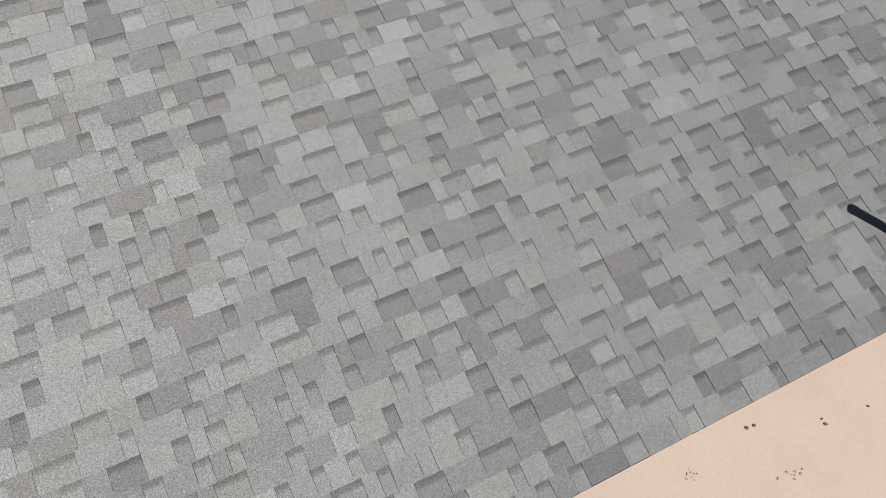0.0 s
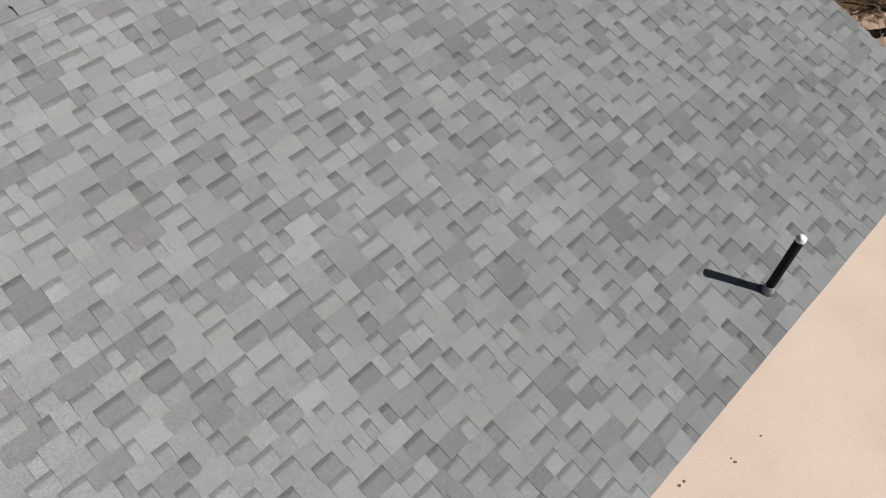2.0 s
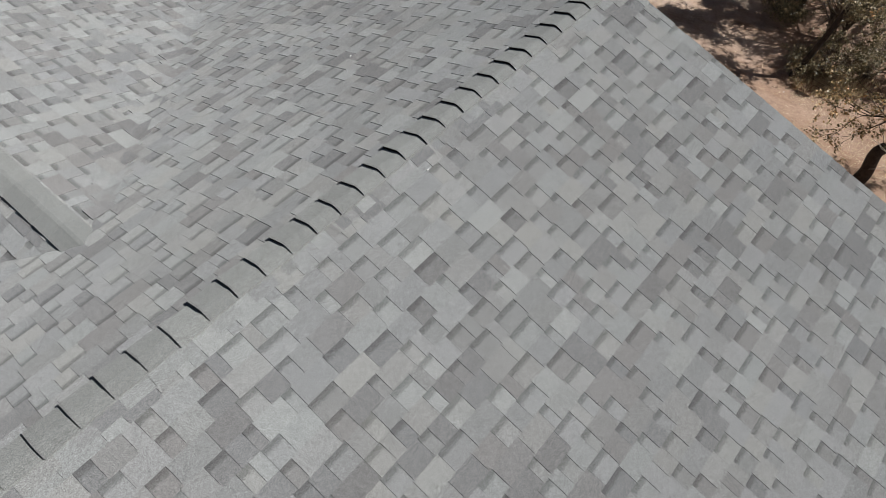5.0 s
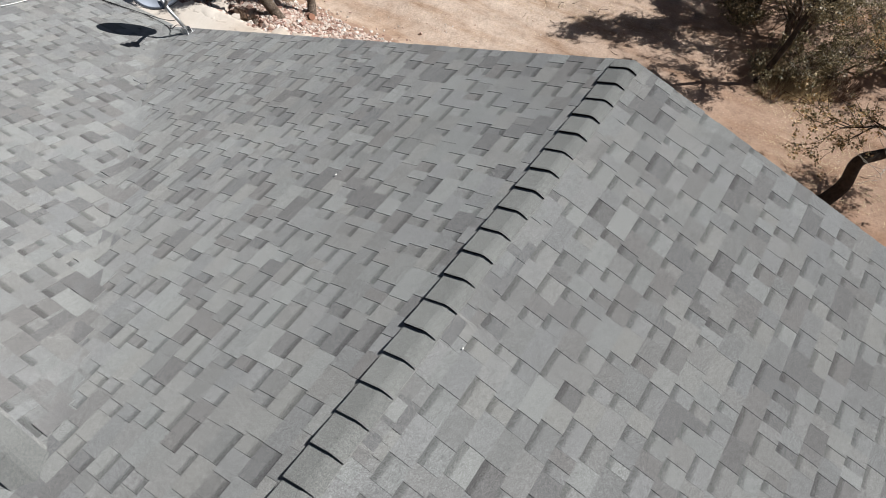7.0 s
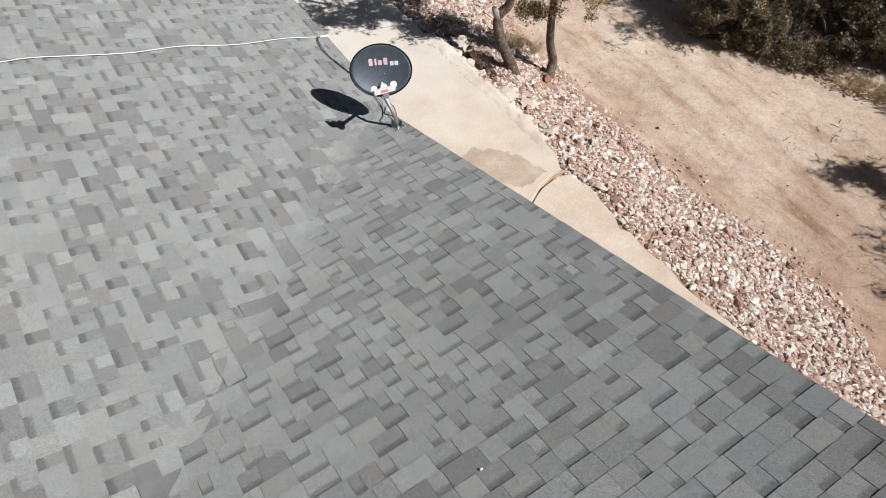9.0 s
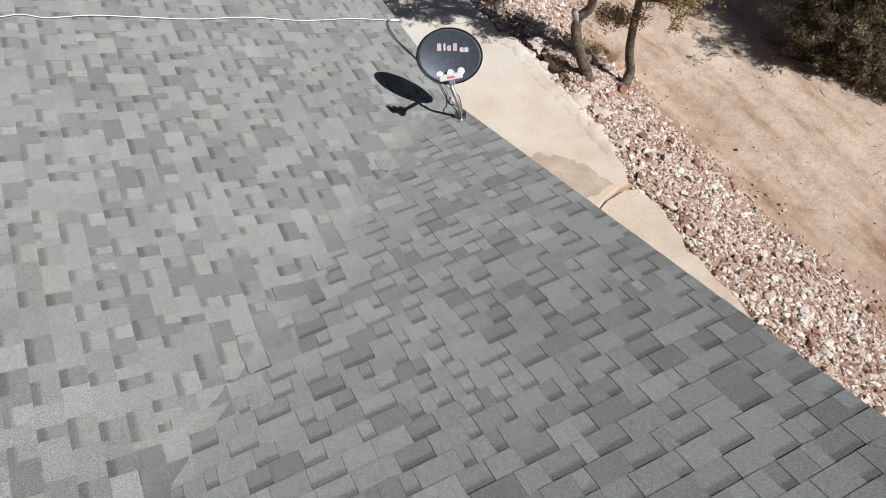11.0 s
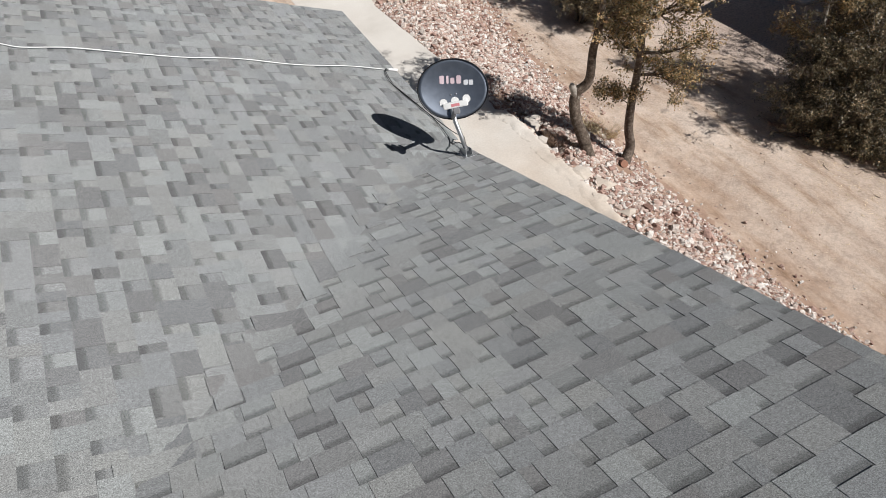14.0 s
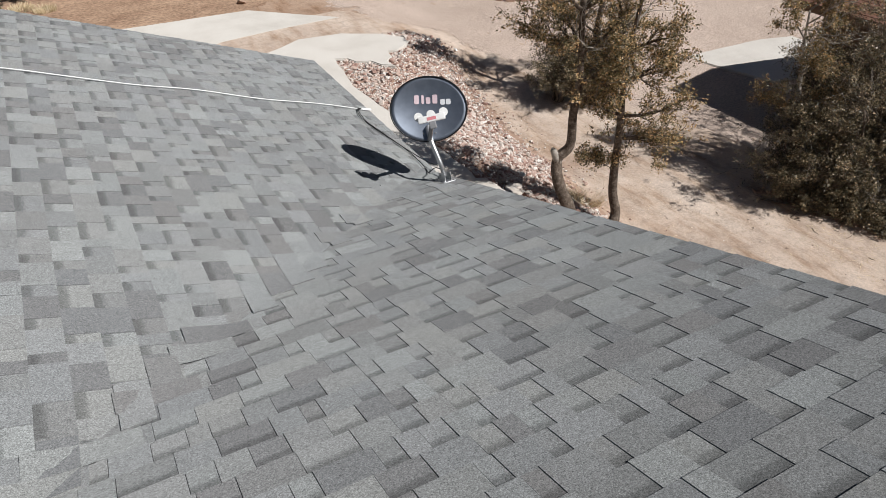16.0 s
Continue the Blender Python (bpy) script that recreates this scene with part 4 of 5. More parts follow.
tagged(ob, kind="stuff")
# loose stones out on the dirt and by the far drive
for x, y, s in ((17.3, 23.9, 0.3), (17.75, 23.75, 0.22), (16.9, 24.2, 0.18), (7.5, 26.4, 0.22)):
    ob = new("boulder", rock_meshes[int(x * 7) % 12].copy())
    ob.data.materials.clear()
    ob.data.materials.append(BANK_SOIL)
    ob.matrix_basis = pose(x, y, land(x, y) + 0.2 * s, 8, 5, x * 50) @ Matrix.Diagonal((s, s, s, 1))
    tagged(ob, "loose brown weathered stone lying on the gravel", "stone", "loose stones")
# rough chunks along the broken edge of the walk
for i, (x, y, s) in enumerate(((8.7, 9.0, 0.2), (8.95, 8.6, 0.24), (8.55, 8.2, 0.17), (8.8, 7.7, 0.2), (8.55, 10.2, 0.18), (8.75, 10.9, 0.2), (9.05, 11.2, 0.28), (8.6, 6.0, 0.15))):
    ob = new("concrete_chunk", rock_meshes[(3 * i) % 12].copy())
    ob.data.materials.clear()
    ob.data.materials.append(ROUGHCAST)
    ob.matrix_basis = pose(x, y, land(x, y) + 0.08, 4, -8, 70 * i) @ Matrix.Diagonal((s, s * 1.3, s * 0.6, 1))
    tagged(ob, "broken chunk of pale concrete by the walk", "rubble", "broken walk edge")


# ---- trees and shrubs ----
def leaf_part(tips, count, size, clump, seed, mat, parent, flat=0.75):
    """Many small pointed leaves in tight sprays along the twig ends, joined into one crown."""
    g = np.random.default_rng(seed)
    count = int(count * 0.7)
    sprays = max(20, count // 24)
    pick = g.integers(0, len(tips), sprays)
    weight = g.uniform(0.45, 1.5, len(tips))
    middle = np.array([tuple(p) for p in tips])[pick] + g.normal(0, 1, (sprays, 3)) * (clump * weight[pick])[:, None] * np.array((1, 1, flat))
    lean = g.normal(0, 1, (sprays, 3)) + np.array((0, 0, 0.5))
    lean /= np.linalg.norm(lean, axis=1)[:, None]
    one = g.integers(0, sprays, count)
    p = middle[one] + lean[one] * g.uniform(-0.1, 0.1, (count, 1)) + g.normal(0, 0.036, (count, 3))
    a = g.normal(0, 1, (count, 3)) * np.array((1, 1, 0.6)) + 0.7 * lean[one]
    a /= np.linalg.norm(a, axis=1)[:, None]
    c = np.cross(a, g.normal(0, 1, (count, 3)) + np.array((0, 0, 0.8)))
    c /= np.linalg.norm(c, axis=1)[:, None]
    s = (size * g.uniform(0.6, 1.3, count))[:, None]
    fold = np.cross(a, c) * 0.18 * s
    quad = np.stack([p - a * s, p + c * s * 0.55 + fold, p + a * s, p - c * s * 0.55 + fold], 1).reshape(-1, 3)
    me = bpy.data.meshes.new("crown")
    me.vertices.add(4 * count)
    me.vertices.foreach_set("co", quad.ravel())
    me.loops.add(4 * count)
    me.loops.foreach_set("vertex_index", np.arange(4 * count))
    me.polygons.add(count)
    me.polygons.foreach_set("loop_start", np.arange(count) * 4)
    me.update(calc_edges=True)
    me.materials.append(mat)
    ob = new("crown", me)
    ob.parent = parent
    return ob


def limb(bm, start, way, length, radius, depth, rng, tips, wander=0.35, gravity=0.05):
    p, d = Vector(start), Vector(way).normalized()
    pts, radii = [p.copy()], [radius]
    n = 6 if depth else 4
    for i in range(n):
        d = (d + Vector((rng.gauss(0, wander), rng.gauss(0, wander), rng.gauss(gravity, wander * 0.7))) * 0.5).normalized()
        p = p + d * length / n
        pts.append(p.copy())
        radii.append(max(0.004, radius * (1 - 0.75 * (i + 1) / n)))
        if depth and i > 0:
            for _ in range(1 if rng.random() < 0.7 else 2):
                side = (d + Vector((rng.gauss(0, 0.8), rng.gauss(0, 0.8), rng.gauss(0.15, 0.5)))).normalized()
                limb(bm, p, side, length * rng.uniform(0.4, 0.62), radii[-1] * 0.62, depth - 1, rng, tips, wander, gravity)
    tube(pts, radii, 7 if radius > 0.03 else 4, bm)
    tips += [pts[-1]] if depth > 1 else pts[2:] if depth else pts[1:]


def tree(trunk, radii, branches, leaf, label, category, seed, leaf_count, leaf_size, clump, stub=None, cut=None, name="tree", bark=None, dead=6):
    """trunk: points from the foot up; branches: (index of trunk point, direction, length, radius)."""
    rng = random.Random(seed)
    foot = Vector(trunk[0])
    t = thing(name, Matrix.Translation(foot), label, category)
    pts = curve_points([Vector(p) - foot for p in trunk], 4)
    rr = [radii[0] + (radii[-1] - radii[0]) * i / (len(pts) - 1) for i in range(len(pts))]
    rr = [r * (1 + 0.1 * noise.noise((i * 0.9, seed, 0))) for i, r in enumerate(rr)]
    rr[0] *= 1.3
    bm = tube(pts, rr, 12)
    tips = []
    for i, way, length, r in branches:
        limb(bm, Vector(trunk[i]) - foot, way, length, r, 2, rng, tips)
    stem = part("trunk", bm, bark or BARK, t)
    if stub:
        p, q, r = stub
        part("stub", tube([Vector(p) - foot, (Vector(p) + Vector(q)) / 2 - foot, Vector(q) - foot, Vector(q) - foot + Vector((-0.02, 0.01, 0.05))], [r * 1.15, r, r * 0.85, r * 0.35], 9), DEAD_BARK, stem, "grey splintered stub of a broken limb")
    if cut:
        p, way, r = cut
        p, way = Vector(p) - foot, Vector(way).normalized()
        part("saw_cut", tube([p - way * 0.2, p + way * 0.03], [r * 1.05, r], 14), CUT_WOOD, stem, "orange fresh saw cut")
    for k in range(dead):
        bm = bmesh.new()
        p = pts[int(len(pts) * rng.uniform(0.6, 0.92))]
        limb(bm, p, (rng.gauss(0, 0.7), rng.gauss(0, 0.7), rng.uniform(0.1, 0.9)), rng.uniform(0.7, 1.3), 0.016, 1, rng, [], 0.5)
        part("dead_limb", bm, DEAD_BARK, stem, "bare grey dead limb")
    leaf_part(tips, leaf_count, leaf_size, clump, seed, leaf, t)
    return t


tree([(9.52, 9.74, -0.56), (9.45, 9.97, -0.13), (9.35, 10.22, 0.32), (9.39, 10.36, 0.73), (9.58, 10.26, 1.03), (9.57, 10.27, 1.66), (9.62, 10.26, 2.19), (9.61, 10.29, 2.83), (9.57, 10.34, 3.57), (9.53, 10.39, 4.31), (9.44, 10.45, 5.06)],
     (0.135, 0.025), [(6, (0.8, 0.4, 0.3), 0.85, 0.03), (7, (-0.6, 0.6, 0.6), 0.8, 0.03), (6, (0.7, -0.4, 0.7), 1.0, 0.045), (7, (-0.7, 0.3, 0.3), 0.7, 0.035), (7, (-0.9, 0.4, 0.45), 0.95, 0.04), (7, (0.3, 0.9, 0.5), 1.1, 0.04), (7, (0.9, -0.2, 0.5), 1.2, 0.04), (8, (-0.8, 0.1, 0.6), 0.95, 0.04), (8, (0.6, -0.2, 0.8), 1.2, 0.04), (8, (0.1, -0.8, 0.5), 0.9, 0.035), (9, (-0.5, -0.6, 0.6), 0.9, 0.035), (9, (0.5, 0.7, 0.8), 1.1, 0.035)],
     OAK_LEAF, "small desert oak with a forked trunk and sparse brown-green leaves", "tree", 3, 22000, 0.025, 0.1,
     stub=((9.39, 10.33, 0.67), (9.29, 10.39, 0.93), 0.075))
tree([(10.24, 9.52, -1.06), (10.46, 9.7, -0.78), (10.6, 9.8, -0.55), (10.52, 9.88, -0.13), (10.48, 9.91, 0.43), (10.47, 9.92, 1.09), (10.45, 9.93, 1.57), (10.41, 9.95, 2.24), (10.44, 9.97, 2.86), (10.52, 9.95, 3.69), (10.56, 9.97, 4.61)],
     (0.12, 0.025), [(4, (-0.7, 0.5, 0.35), 0.5, 0.012), (6, (0.2, 0.8, 0.2), 0.8, 0.03), (6, (-0.8, -0.1, 0.3), 0.75, 0.03), (7, (-0.7, -0.4, 0.3), 0.7, 0.03), (5, (0.9, -0.45, -0.1), 0.95, 0.035), (5, (0.5, 0.6, 0.2), 0.8, 0.03), (6, (-0.5, 0.3, 0.9), 1.1, 0.045), (6, (0.9, -0.5, 0.3), 0.9, 0.04), (7, (0.9, -0.3, 0.4), 0.85, 0.04), (7, (-0.4, -0.5, 0.7), 0.9, 0.035), (8, (0.8, -0.6, 0.5), 0.85, 0.035), (8, (-0.5, 0.6, 0.6), 1.0, 0.035), (9, (0.8, 0.2, 0.6), 0.9, 0.035), (9, (-0.3, -0.6, 0.8), 0.9, 0.035), (5, (0.85, -0.2, -0.05), 0.75, 0.025), (7, (0.9, -0.55, 0.2), 0.95, 0.03)],
     OAK_LEAF, "small desert oak with one slim trunk beside the riprap", "tree", 4, 35000, 0.025, 0.1,
     cut=((10.2, 9.45, -0.66), (-0.5, -0.75, 0.55), 0.075))

tree([(14.7, 15.7, -1.2), (14.75, 15.7, -0.3), (14.7, 15.75, 0.8), (14.75, 15.7, 2.0), (14.8, 15.8, 3.2), (14.75, 15.9, 4.4)], (0.13, 0.03),
     [(1, (-0.7, -0.5, 0.3), 0.8, 0.03), (1, (0.5, 0.7, 0.3), 0.8, 0.03), (2, (-0.8, 0.1, 0.4), 1.0, 0.04), (2, (0.7, -0.5, 0.4), 1.0, 0.04), (3, (-0.8, 0.3, 0.5), 1.2, 0.045), (3, (0.8, 0.2, 0.5), 1.3, 0.045), (3, (0.2, 0.9, 0.4), 1.1, 0.04), (4, (-0.7, 0.5, 0.5), 1.2, 0.04), (4, (0.8, -0.3, 0.5), 1.2, 0.04), (5, (0.5, 0.6, 0.6), 1.1, 0.035), (5, (-0.6, -0.5, 0.6), 1.0, 0.035)],
     OAK_LEAF, "dense desert oak behind the slim pair of trees", "tree", 5, 56000, 0.026, 0.1)


def shrub(x, y, r, h, count, seed, leaf, label, stems=7, size=0.035, category="shrub", group="", bark=None, clump=0.16, dead=0):
    rng = random.Random(seed)
    z = land(x, y) - 0.03
    t = thing("shrub", pose(x, y, z), label, category, group)
    bm, tips = bmesh.new(), []
    for k in range(stems):
        a = k * math.tau / stems + rng.uniform(-0.4, 0.4)
        way = Vector((math.cos(a) * r / h, math.sin(a) * r / h, rng.uniform(0.7, 1.2)))
        limb(bm, (0.1 * math.cos(a), 0.1 * math.sin(a), 0), way, h * rng.uniform(0.65, 1.0), 0.03 + 0.012 * h, 2, rng, tips, 0.4, 0.04)
    part("branchwork", bm, bark or BARK, t)
    for k in range(dead):
        bm = bmesh.new()
        a = rng.uniform(0, math.tau)
        limb(bm, (0.2 * r * math.cos(a), 0.2 * r * math.sin(a), h * rng.uniform(0.2, 0.5)), (math.cos(a), math.sin(a), rng.uniform(0.5, 1.2)), h * 0.5, 0.018, 1, rng, [], 0.5)
        part("dead_limb", bm, DEAD_BARK, t, "bare grey dead limb")
    leaf_part(tips, count, size, clump, seed, leaf, t)
    return t


for i, (x, y, r, h, n) in enumerate(((13.85, 16.1, 0.45, 1.4, 20000), (14.6, 15.5, 0.5, 1.7, 22000), (14.5, 16.5, 0.45, 1.5, 14000))):
    shrub(x, y, r, h, n, 30 + i, SCRUB_LEAF, "dark twiggy bush at the foot of a dense oak", group="bushes under the oak", clump=0.11, size=0.025, dead=7)
OAK = "dark scrub oak thicket standing at the edge of the dirt"
for i, (x, y, r, h, n) in enumerate(((15.8, 9.5, 0.42, 2.0, 28000), (15.7, 8.8, 0.4, 1.5, 20000), (15.2, 9.1, 0.3, 0.9, 12000), (19.2, 11.5, 0.5, 2.5, 18000), (16.9, 8.8, 0.55, 3.2, 30000), (17.4, 8.0, 0.55, 3.2, 30000), (18.4, 8.2, 0.7, 4.2, 22500),
                                     (16.1, 8.0, 0.4, 1.1, 16000), (18.0, 6.9, 0.6, 2.6, 24000), (17.2, 6.5, 0.4, 1.1, 14000), (18.2, 5.6, 0.5, 1.5, 15000),
                                     (15.25, 8.5, 0.4, 0.5, 8000), (15.65, 7.95, 0.4, 0.5, 8000), (16.0, 7.4, 0.4, 0.45, 8000), (16.35, 6.85, 0.4, 0.45, 8000))):
    shrub(x, y, r, h, n, 40 + i, SCRUB_LEAF, OAK, group="scrub oaks by the dirt", clump=0.1, size=0.024, dead=8)
tree([(15.9, 9.75, -1.2), (15.95, 9.9, -0.3), (16.0, 10.05, 0.4), (16.05, 10.25, 1.2), (16.05, 10.42, 2.0), (16.05, 10.5, 2.6)], (0.08, 0.02),
     [(2, (-0.8, 0.3, 0.4), 0.8, 0.03), (2, (0.7, -0.5, 0.4), 0.9, 0.03), (3, (-0.8, -0.3, 0.5), 0.8, 0.03), (3, (0.8, 0.2, 0.4), 0.9, 0.03), (4, (-0.5, 0.4, 0.7), 0.7, 0.025), (4, (0.7, -0.4, 0.5), 0.9, 0.025), (5, (0.4, -0.5, 0.5), 0.7, 0.02)],
     OAK_LEAF, "scrub oak with bare grey stems above the dark thicket", "tree", 21, 24000, 0.025, 0.1, bark=DEAD_BARK, dead=8)
tree([(14.5, -0.2, -1.25), (14.58, -0.42, -0.3), (14.8, -0.6, 0.7), (14.95, -0.9, 1.9), (15.1, -1.1, 3.0)], (0.075, 0.03),
     [(2, (-0.6, -0.5, 0.4), 0.7, 0.04), (2, (0.8, 0.1, 0.5), 0.8, 0.045), (2, (0.5, -0.9, 0.4), 1.0, 0.045), (3, (-0.5, -0.4, 0.5), 0.8, 0.04), (3, (0.8, 0.3, 0.5), 0.9, 0.04), (3, (0.5, -0.7, 0.6), 0.9, 0.04)],
     SHRUB_LEAF, "leaning scrub oak with a trunk coloured shade-dark and dusty leaves", "tree", 7, 11000, 0.027, 0.11, bark=SHADED_BARK)
tree([(16.8, 0.7, -1.2), (16.8, 0.65, 0.0), (16.75, 0.6, 1.0), (16.8, 0.5, 2.0), (16.8, 0.5, 2.7)], (0.085, 0.03),
     [(1, (-0.7, 0.3, 0.5), 0.9, 0.05), (1, (0.6, 0.6, 0.6), 0.9, 0.05), (2, (-0.7, -0.6, 0.5), 0.9, 0.05), (2, (0.8, 0.2, 0.5), 0.9, 0.045), (2, (-0.6, 0.5, 0.4), 0.9, 0.045), (3, (-0.7, -0.2, 0.5), 0.9, 0.04), (3, (0.6, -0.7, 0.5), 0.9, 0.04), (4, (-0.3, 0.5, 0.7), 0.7, 0.03)],
     SHRUB_LEAF, "spreading scrub oak whose shade falls across the dirt", "tree", 9, 46000, 0.027, 0.11)
for i, (x, y, r, h, n) in enumerate(((15.6, -1.5, 0.7, 1.1, 7000), (15.1, -0.9, 0.4, 0.8, 5000), (16.2, -0.4, 0.6, 2.2, 16000), (14.75, -0.25, 0.3, 0.5, 3500), (16.7, 1.1, 0.4, 0.7, 9000), (16.8, -2.6, 1.2, 1.7, 14000), (18.0, 1.7, 0.9, 1.5, 12000), (18.3, -0.9, 1.3, 2.6, 16000))):
    shrub(x, y, r, h, n, 60 + i, SHRUB_LEAF, "dusty olive scrub with dry twigs", group="scrub beyond the gable", clump=0.11, size=0.026, dead=5)
tree([(11.55, -2.45, -1.25), (11.7, -2.65, -0.7), (11.68, -2.62, -0.05), (11.9, -2.9, 0.12), (12.15, -3.25, 0.3), (12.6, -3.8, 0.75)], (0.15, 0.065),
     [(4, (0.6, -0.3, 0.7), 1.1, 0.05), (5, (0.8, -0.2, 0.5), 1.2, 0.05), (5, (0.2, 0.8, 0.5), 1.3, 0.05), (5, (0.3, -0.9, 0.5), 1.2, 0.05), (4, (0.35, 0.85, 0.35), 1.5, 0.045), (5, (0.15, 1.0, 0.15), 1.5, 0.04)],
     OAK_LEAF, "low leaning oak with a thick bent trunk coloured shade-dark", "tree", 12, 14000, 0.027, 0.12, bark=SHADED_BARK)
# the last one, at x = 30.4, is added in place of a dark shadow
for i, (x, y, r, h, n) in enumerate(((0.6, 31.4, 1.2, 1.6, 5000), (2.9, 31.2, 1.0, 1.4, 4000), (-1.2, 32, 1.4, 2.0, 4000), (17.6, 27.0, 0.8, 1.0, 3500), (18.9, 26.2, 0.9, 1.1, 3500), (20.2, 25.4, 0.9, 1.3, 3500), (21.4, 24.8, 0.8, 0.9, 3000), (30.4, 20.6, 1.1, 0.9, 5000))):
    shrub(x, y, r, h, n, 80 + i, SHRUB_LEAF, "low dark desert shrub beyond the drive, one of them standing in for a shadow", group="shrubs beyond the drive", clump=0.17, size=0.05)
tree([(5.9, 29.0, -0.2), (5.8, 29.0, 0.6), (5.6, 29.1, 1.5), (5.5, 29.2, 2.6)], (0.16, 0.05), [(1, (0.5, 0, 0.9), 1.5, 0.07), (2, (-0.6, 0.2, 0.7), 1.4, 0.05), (2, (0.6, 0.5, 0.7), 1.4, 0.05), (3, (0.2, -0.6, 0.8), 1.2, 0.05)],
     OAK_LEAF, "dark-trunked tree beyond the driveway", "tree", 15, 4000, 0.05, 0.2)


# dry grass
def tuft(x, y, r, h, count, seed, mat, label, group=""):
    rng = random.Random(seed)
    bm = bmesh.new()
    for _ in range(count):
        a, d = rng.uniform(0, math.tau), r * math.sqrt(rng.random())
        p = Vector((d * math.cos(a), d * math.sin(a), 0))
        lean = Vector((math.cos(a) * rng.uniform(0.1, 0.9), math.sin(a) * rng.uniform(0.1, 0.9), 1)).normalized()
        q = p + lean * h * rng.uniform(0.5, 1.0)
        w = lean.orthogonal().normalized() * 0.006
        mid = (p + q) / 2 + Vector((rng.gauss(0, 0.02), rng.gauss(0, 0.02), 0.02))
        v = [bm.verts.new(p - w), bm.verts.new(p + w), bm.verts.new(mid + w), bm.verts.new(mid - w), bm.verts.new(q)]
        bm.faces.new((v[0], v[1], v[2], v[3])), bm.faces.new((v[3], v[2], v[4]))
    bm.transform(Matrix.Translation((x, y, land(x, y) - 0.02)))
    ob = part("grass_tuft", bm, mat)
    return tagged(ob, label, "grass", group)


tuft(10.78, 10.95, 0.32, 0.5, 420, 1, STRAW, "clump of straw-yellow dry bunch grass")
tuft(10.5, 11.15, 0.26, 0.48, 320, 2, STRAW, "clump of straw-yellow dry bunch grass")
tuft(9.12, 10.35, 0.26, 0.42, 300, 3, DEAD_GRASS, "brown dead grass clump leaning over the stones")
rng = random.Random(77)
for i, (x, y) in enumerate(((16.6, 4.9), (16.85, 4.4), (17.0, 3.8), (17.1, 3.2), (16.6, 5.5), (17.3, 4.1), (17.5, 3.4), (16.9, 5.1), (17.4, 2.9), (16.4, 6.0), (15.0, -0.5), (14.9, -1.4), (15.3, -0.2), (14.6, -1.1), (14.4, -0.7), (15.2, -1.9), (0.6, 29.3), (1.3, 28.8))):
    tuft(x, y, 0.38, 0.3, 300, 100 + i, STRAW if i % 5 else DEAD_GRASS, "pale dry grass among the scrub", "dry grass by the scrub")

# litter on the dirt: straw, twigs and grit
bm = bmesh.new()
for k in range(6000):
    if k % 3 == 0:
        heap = ((12.6, -1.6), (13.3, -2.4), (13.9, -1.2), (12.2, -2.9), (14.3, -0.6))[k // 3 % 5]
        x, y = rng.gauss(heap[0], 0.42), rng.gauss(heap[1], 0.5)
    elif k % 3 == 1:
        x, y = rng.gauss(14.9, 0.5), rng.uniform(1, 11)
    else:
        x, y = rng.uniform(11.6, 15.5), rng.uniform(-5, 15)
    a, l, w = rng.uniform(0, math.tau), rng.uniform(0.02, 0.13) * rng.uniform(0.6, 1.2), rng.uniform(0.0015, 0.0045)
    d, s = Vector((math.cos(a), math.sin(a), rng.gauss(0, 0.15))) * l, Vector((-math.sin(a), math.cos(a), 0)) * w
    p = Vector((x, y, land(x, y) + 0.008))
    v = [bm.verts.new(q) for q in (p - s, p + s, p + d + s * 0.5 + Vector((0, 0, 0.01)), p + d - s * 0.5 + Vector((0, 0, 0.01)))]
    bm.faces.new(v)
tagged(part("dry_litter", bm, STRAW), "scattered straw and dry stalks on the dirt", "litter", kind="stuff")
bm = bmesh.new()
for k in range(46):
    x, y = (rng.uniform(11.6, 15.2), rng.uniform(-3, 13)) if k % 2 else (rng.gauss(14.8, 0.4), rng.uniform(3, 11))
    a, l, turn = rng.uniform(0, math.tau), rng.uniform(0.08, 0.3), rng.gauss(0, 0.25)
    pts = [Vector((x + l * q * math.cos(a + turn * q), y + l * q * math.sin(a + turn * q), 0)) for q in (0, 0.33, 0.66, 1)]
    tube([Vector((p.x, p.y, land(p.x, p.y) + 0.012)) for p in pts], [0.0055, 0.005, 0.004, 0.0025], 5, bm)
for x, y, a, l in ((14.6, 9.35, -62, 1.3), (15.1, 8.25, -48, 1.1), (15.5, 7.3, -60, 1.0), (15.2, 8.9, -30, 0.8)):
    pts = [Vector((x + l * q * math.cos(radians(a + 14 * q)), y + l * q * math.sin(radians(a + 14 * q)), 0)) for q in (0, 0.3, 0.6, 1)]
    tube([Vector((p.x, p.y, land(p.x, p.y) + 0.03)) for p in pts], [0.028, 0.024, 0.018, 0.008], 6, bm)
tagged(part("fallen_twigs", bm, BARK), "dark fallen twigs scattered on the dirt", "twigs", kind="stuff")
verts, faces = [], []
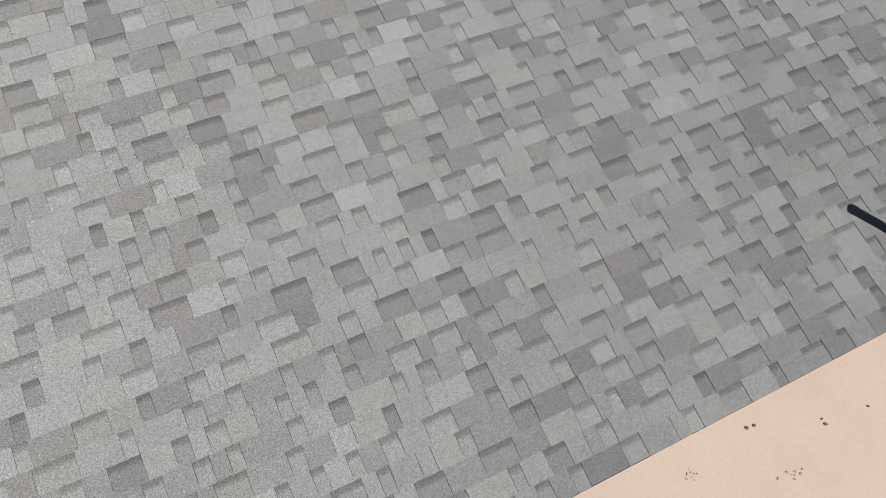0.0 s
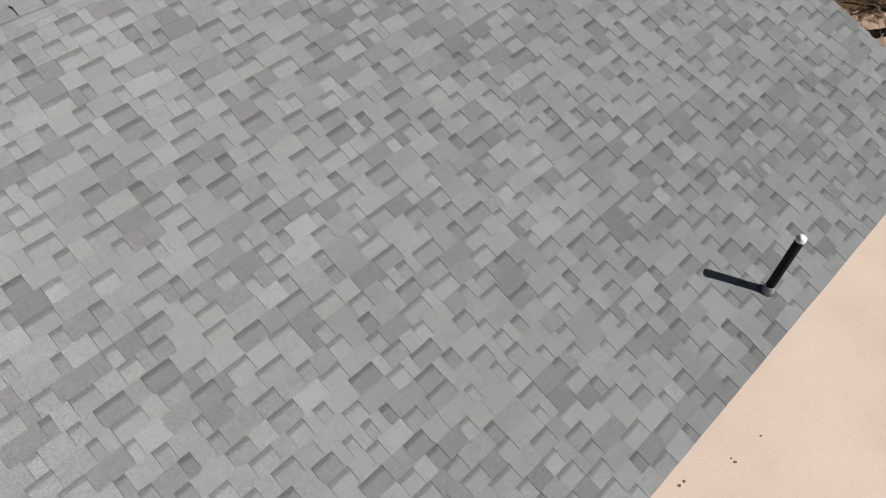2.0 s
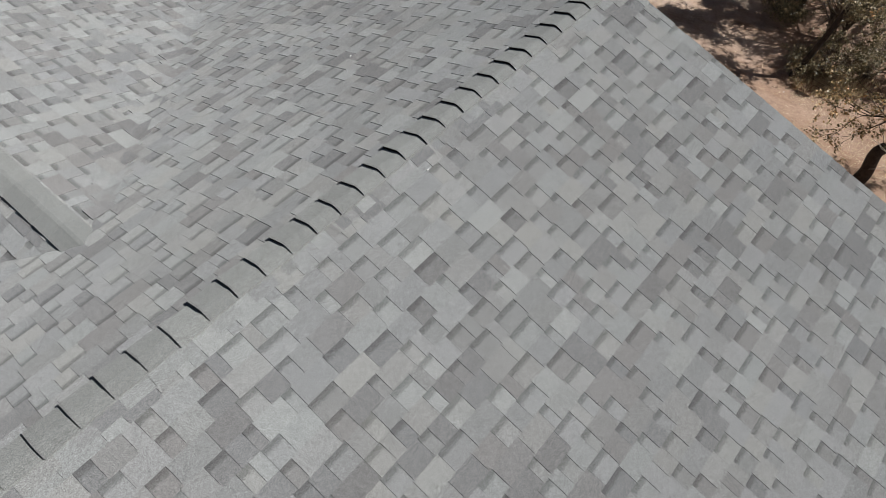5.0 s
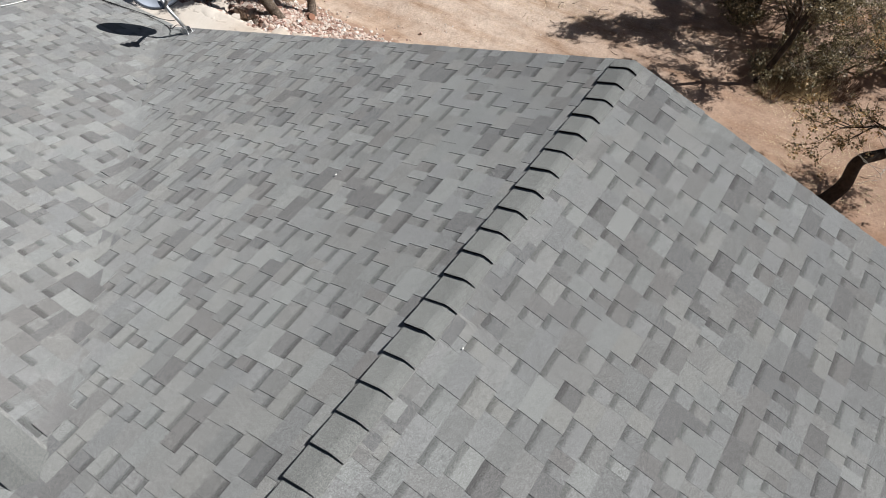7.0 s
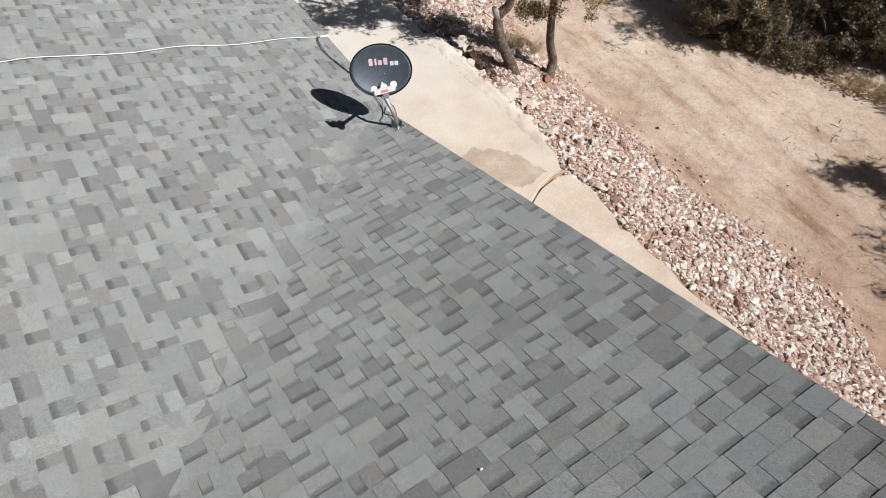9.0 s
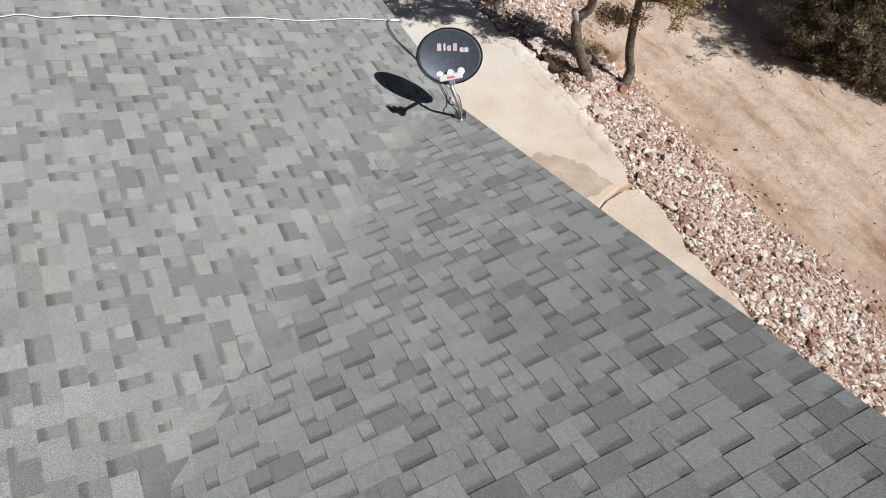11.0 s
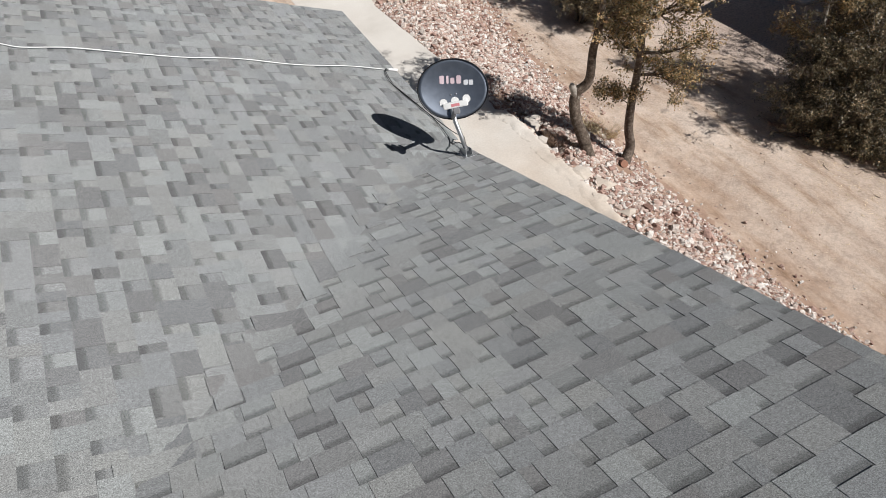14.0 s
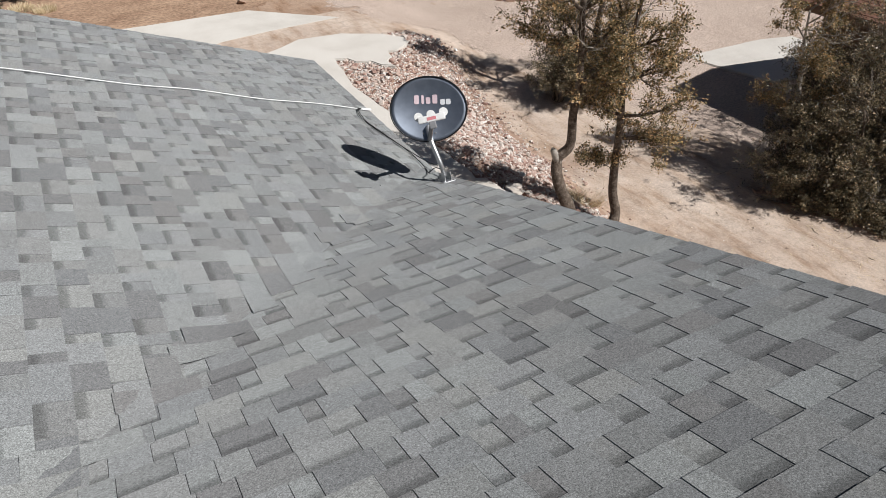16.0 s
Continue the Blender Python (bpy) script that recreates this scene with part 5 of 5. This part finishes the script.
for k in range(320):
    x, y = (rng.uniform(11.4, 15.5), rng.uniform(-4, 16)) if k % 2 else (rng.gauss(11.9, 0.35), rng.uniform(-1, 18))
    s = rng.uniform(0.008, 0.03)
    m = pose(x, y, land(x, y) + s * 0.2, rng.uniform(0, 90), 0, rng.uniform(0, 360)) @ Matrix.Diagonal((s, s, s, 1))
    src = rock_meshes[k % 12]
    n = len(verts)
    if k % 4:
        q = [Vector(c) for c in ((1, 0, 0), (-0.5, 0.8, 0), (-0.6, -0.7, 0.1), (0, 0.1, 0.9), (0.1, 0, -0.7))]
        verts += [m @ c for c in q]
        faces += [(n, n + 1, n + 3), (n + 1, n + 2, n + 3), (n + 2, n, n + 3), (n + 1, n, n + 4), (n + 2, n + 1, n + 4), (n, n + 2, n + 4)]
    else:
        verts += [m @ v.co for v in src.vertices]
        faces += [tuple(n + c for c in p.vertices) for p in src.polygons]
me = bpy.data.meshes.new("pebbles")
me.from_pydata(verts, [], faces)
me.materials.append(STONE)
tagged(new("pebbles", me), "small pebbles strewn on the bare dirt", "pebbles", kind="stuff")

verts, faces = [], []
for k in range(420):
    q = rng.random()
    x, y, s = 14.95 + 1.5 * q + rng.gauss(0, 0.16), 9.6 - 4.2 * q + rng.gauss(0, 0.16), rng.uniform(0.02, 0.07)
    m = pose(x, y, land(x, y) + s * 0.1, rng.uniform(0, 40), 0, rng.uniform(0, 360)) @ Matrix.Diagonal((s * 1.4, s, s * 0.8, 1))
    src, n = rock_meshes[k % 12], len(verts)
    verts += [m @ v.co for v in src.vertices]
    faces += [tuple(n + c for c in p.vertices) for p in src.polygons]
me = bpy.data.meshes.new("clods")
me.from_pydata(verts, [], faces)
me.materials.append(BANK_SOIL)
tagged(new("clods", me), "crumbled brown clods along the foot of the scrub", "clods", kind="stuff")

# ---- neighbouring house ----
neighbour = thing("neighbour_house", pose(19.1, 12.97, -1.2), "brown-roofed neighbouring house beyond the scrub", "house")
EZ, RISE = 3.0, 0.28
outline = [(0, -11.8), (2.75, -11.8), (2.75, 0), (0, 0)]
roof = part("roof", prism(outline, lambda x, y: EZ - 0.16 + RISE * x, lambda x, y: EZ + RISE * x), BROWN_WALL, neighbour, "brown shingled roof slope")
part("roof", prism([(2.75, -11.8), (5.5, -11.8), (5.5, 0), (2.75, 0)], lambda x, y: EZ - 0.16 + RISE * (5.5 - x), lambda x, y: EZ + RISE * (5.5 - x)), BROWN_SHINGLE, neighbour)
part("wall", prism([(0.6, -11.3), (2.75, -11.3), (4.9, -11.3), (4.9, -0.5), (2.75, -0.5), (0.6, -0.5)], -0.1, lambda x, y: EZ - 0.14 + RISE * min(x, 5.5 - x)), BROWN_WALL, neighbour, "dark brown stucco wall")
rng = random.Random(91)
tile = {}
for w in (0.2, 0.28, 0.36):
    me = bpy.data.meshes.new("shingle")
    me.from_pydata([(0, 0, 0.018), (w, 0, 0.018), (w, 0.17, 0.006), (0, 0.17, 0.006), (0, 0, 0), (w, 0, 0)], [], [(0, 1, 2, 3), (4, 5, 1, 0)])
    me.materials.append(BROWN_SHINGLE)
    tile[w] = me
turn = Matrix((Vector((0, -1, 0)), Vector((1, 0, RISE)).normalized(), Vector((0, -1, 0)).cross(Vector((1, 0, RISE)).normalized()))).transposed().to_4x4()
verts, faces, made = [], [], 0
for k in range(20):
    v, u = k * 0.145, 0.0
    while u < 9.5:
        w = rng.choice((0.2, 0.28, 0.36))
        m = Matrix.Translation((v / math.hypot(1, RISE), 0, EZ + RISE * v / math.hypot(1, RISE) + 0.003 + (0.006 if rng.random() < 0.5 else 0))) @ turn @ Matrix.Translation((u, 0, 0))
        if u < 4.5 and made < 300:
            ob = new("shingle", tile[w])
            ob.parent = roof
            ob.matrix_basis = m
            made += 1
        else:
            n = len(verts)
            verts += [m @ q.co for q in tile[w].vertices]
            faces += [(n, n + 1, n + 2, n + 3), (n + 4, n + 5, n + 1, n)]
        u += w
me = bpy.data.meshes.new("shingle_field")
me.from_pydata(verts, [], faces)
me.materials.append(BROWN_SHINGLE)
ob = new("shingle_field", me)
ob.parent = roof
tagged(ob, kind="stuff")
part("fascia", box(-0.02, -11.8, EZ - 0.2, 0.0, 0.0, EZ - 0.004), BROWN_WALL, neighbour)
pad = part("parking_pad", slab([(19.62, 17.1), (23.1, 16.95), (24.6, 16.6), (24.6, 13.6), (20.5, 13.9), (19.95, 15.8)], -1.1, 0.4, 0.0, 3.0), CONCRETE)
tagged(pad, "pale concrete parking pad beside the neighbouring house", "parking pad", kind="structure")
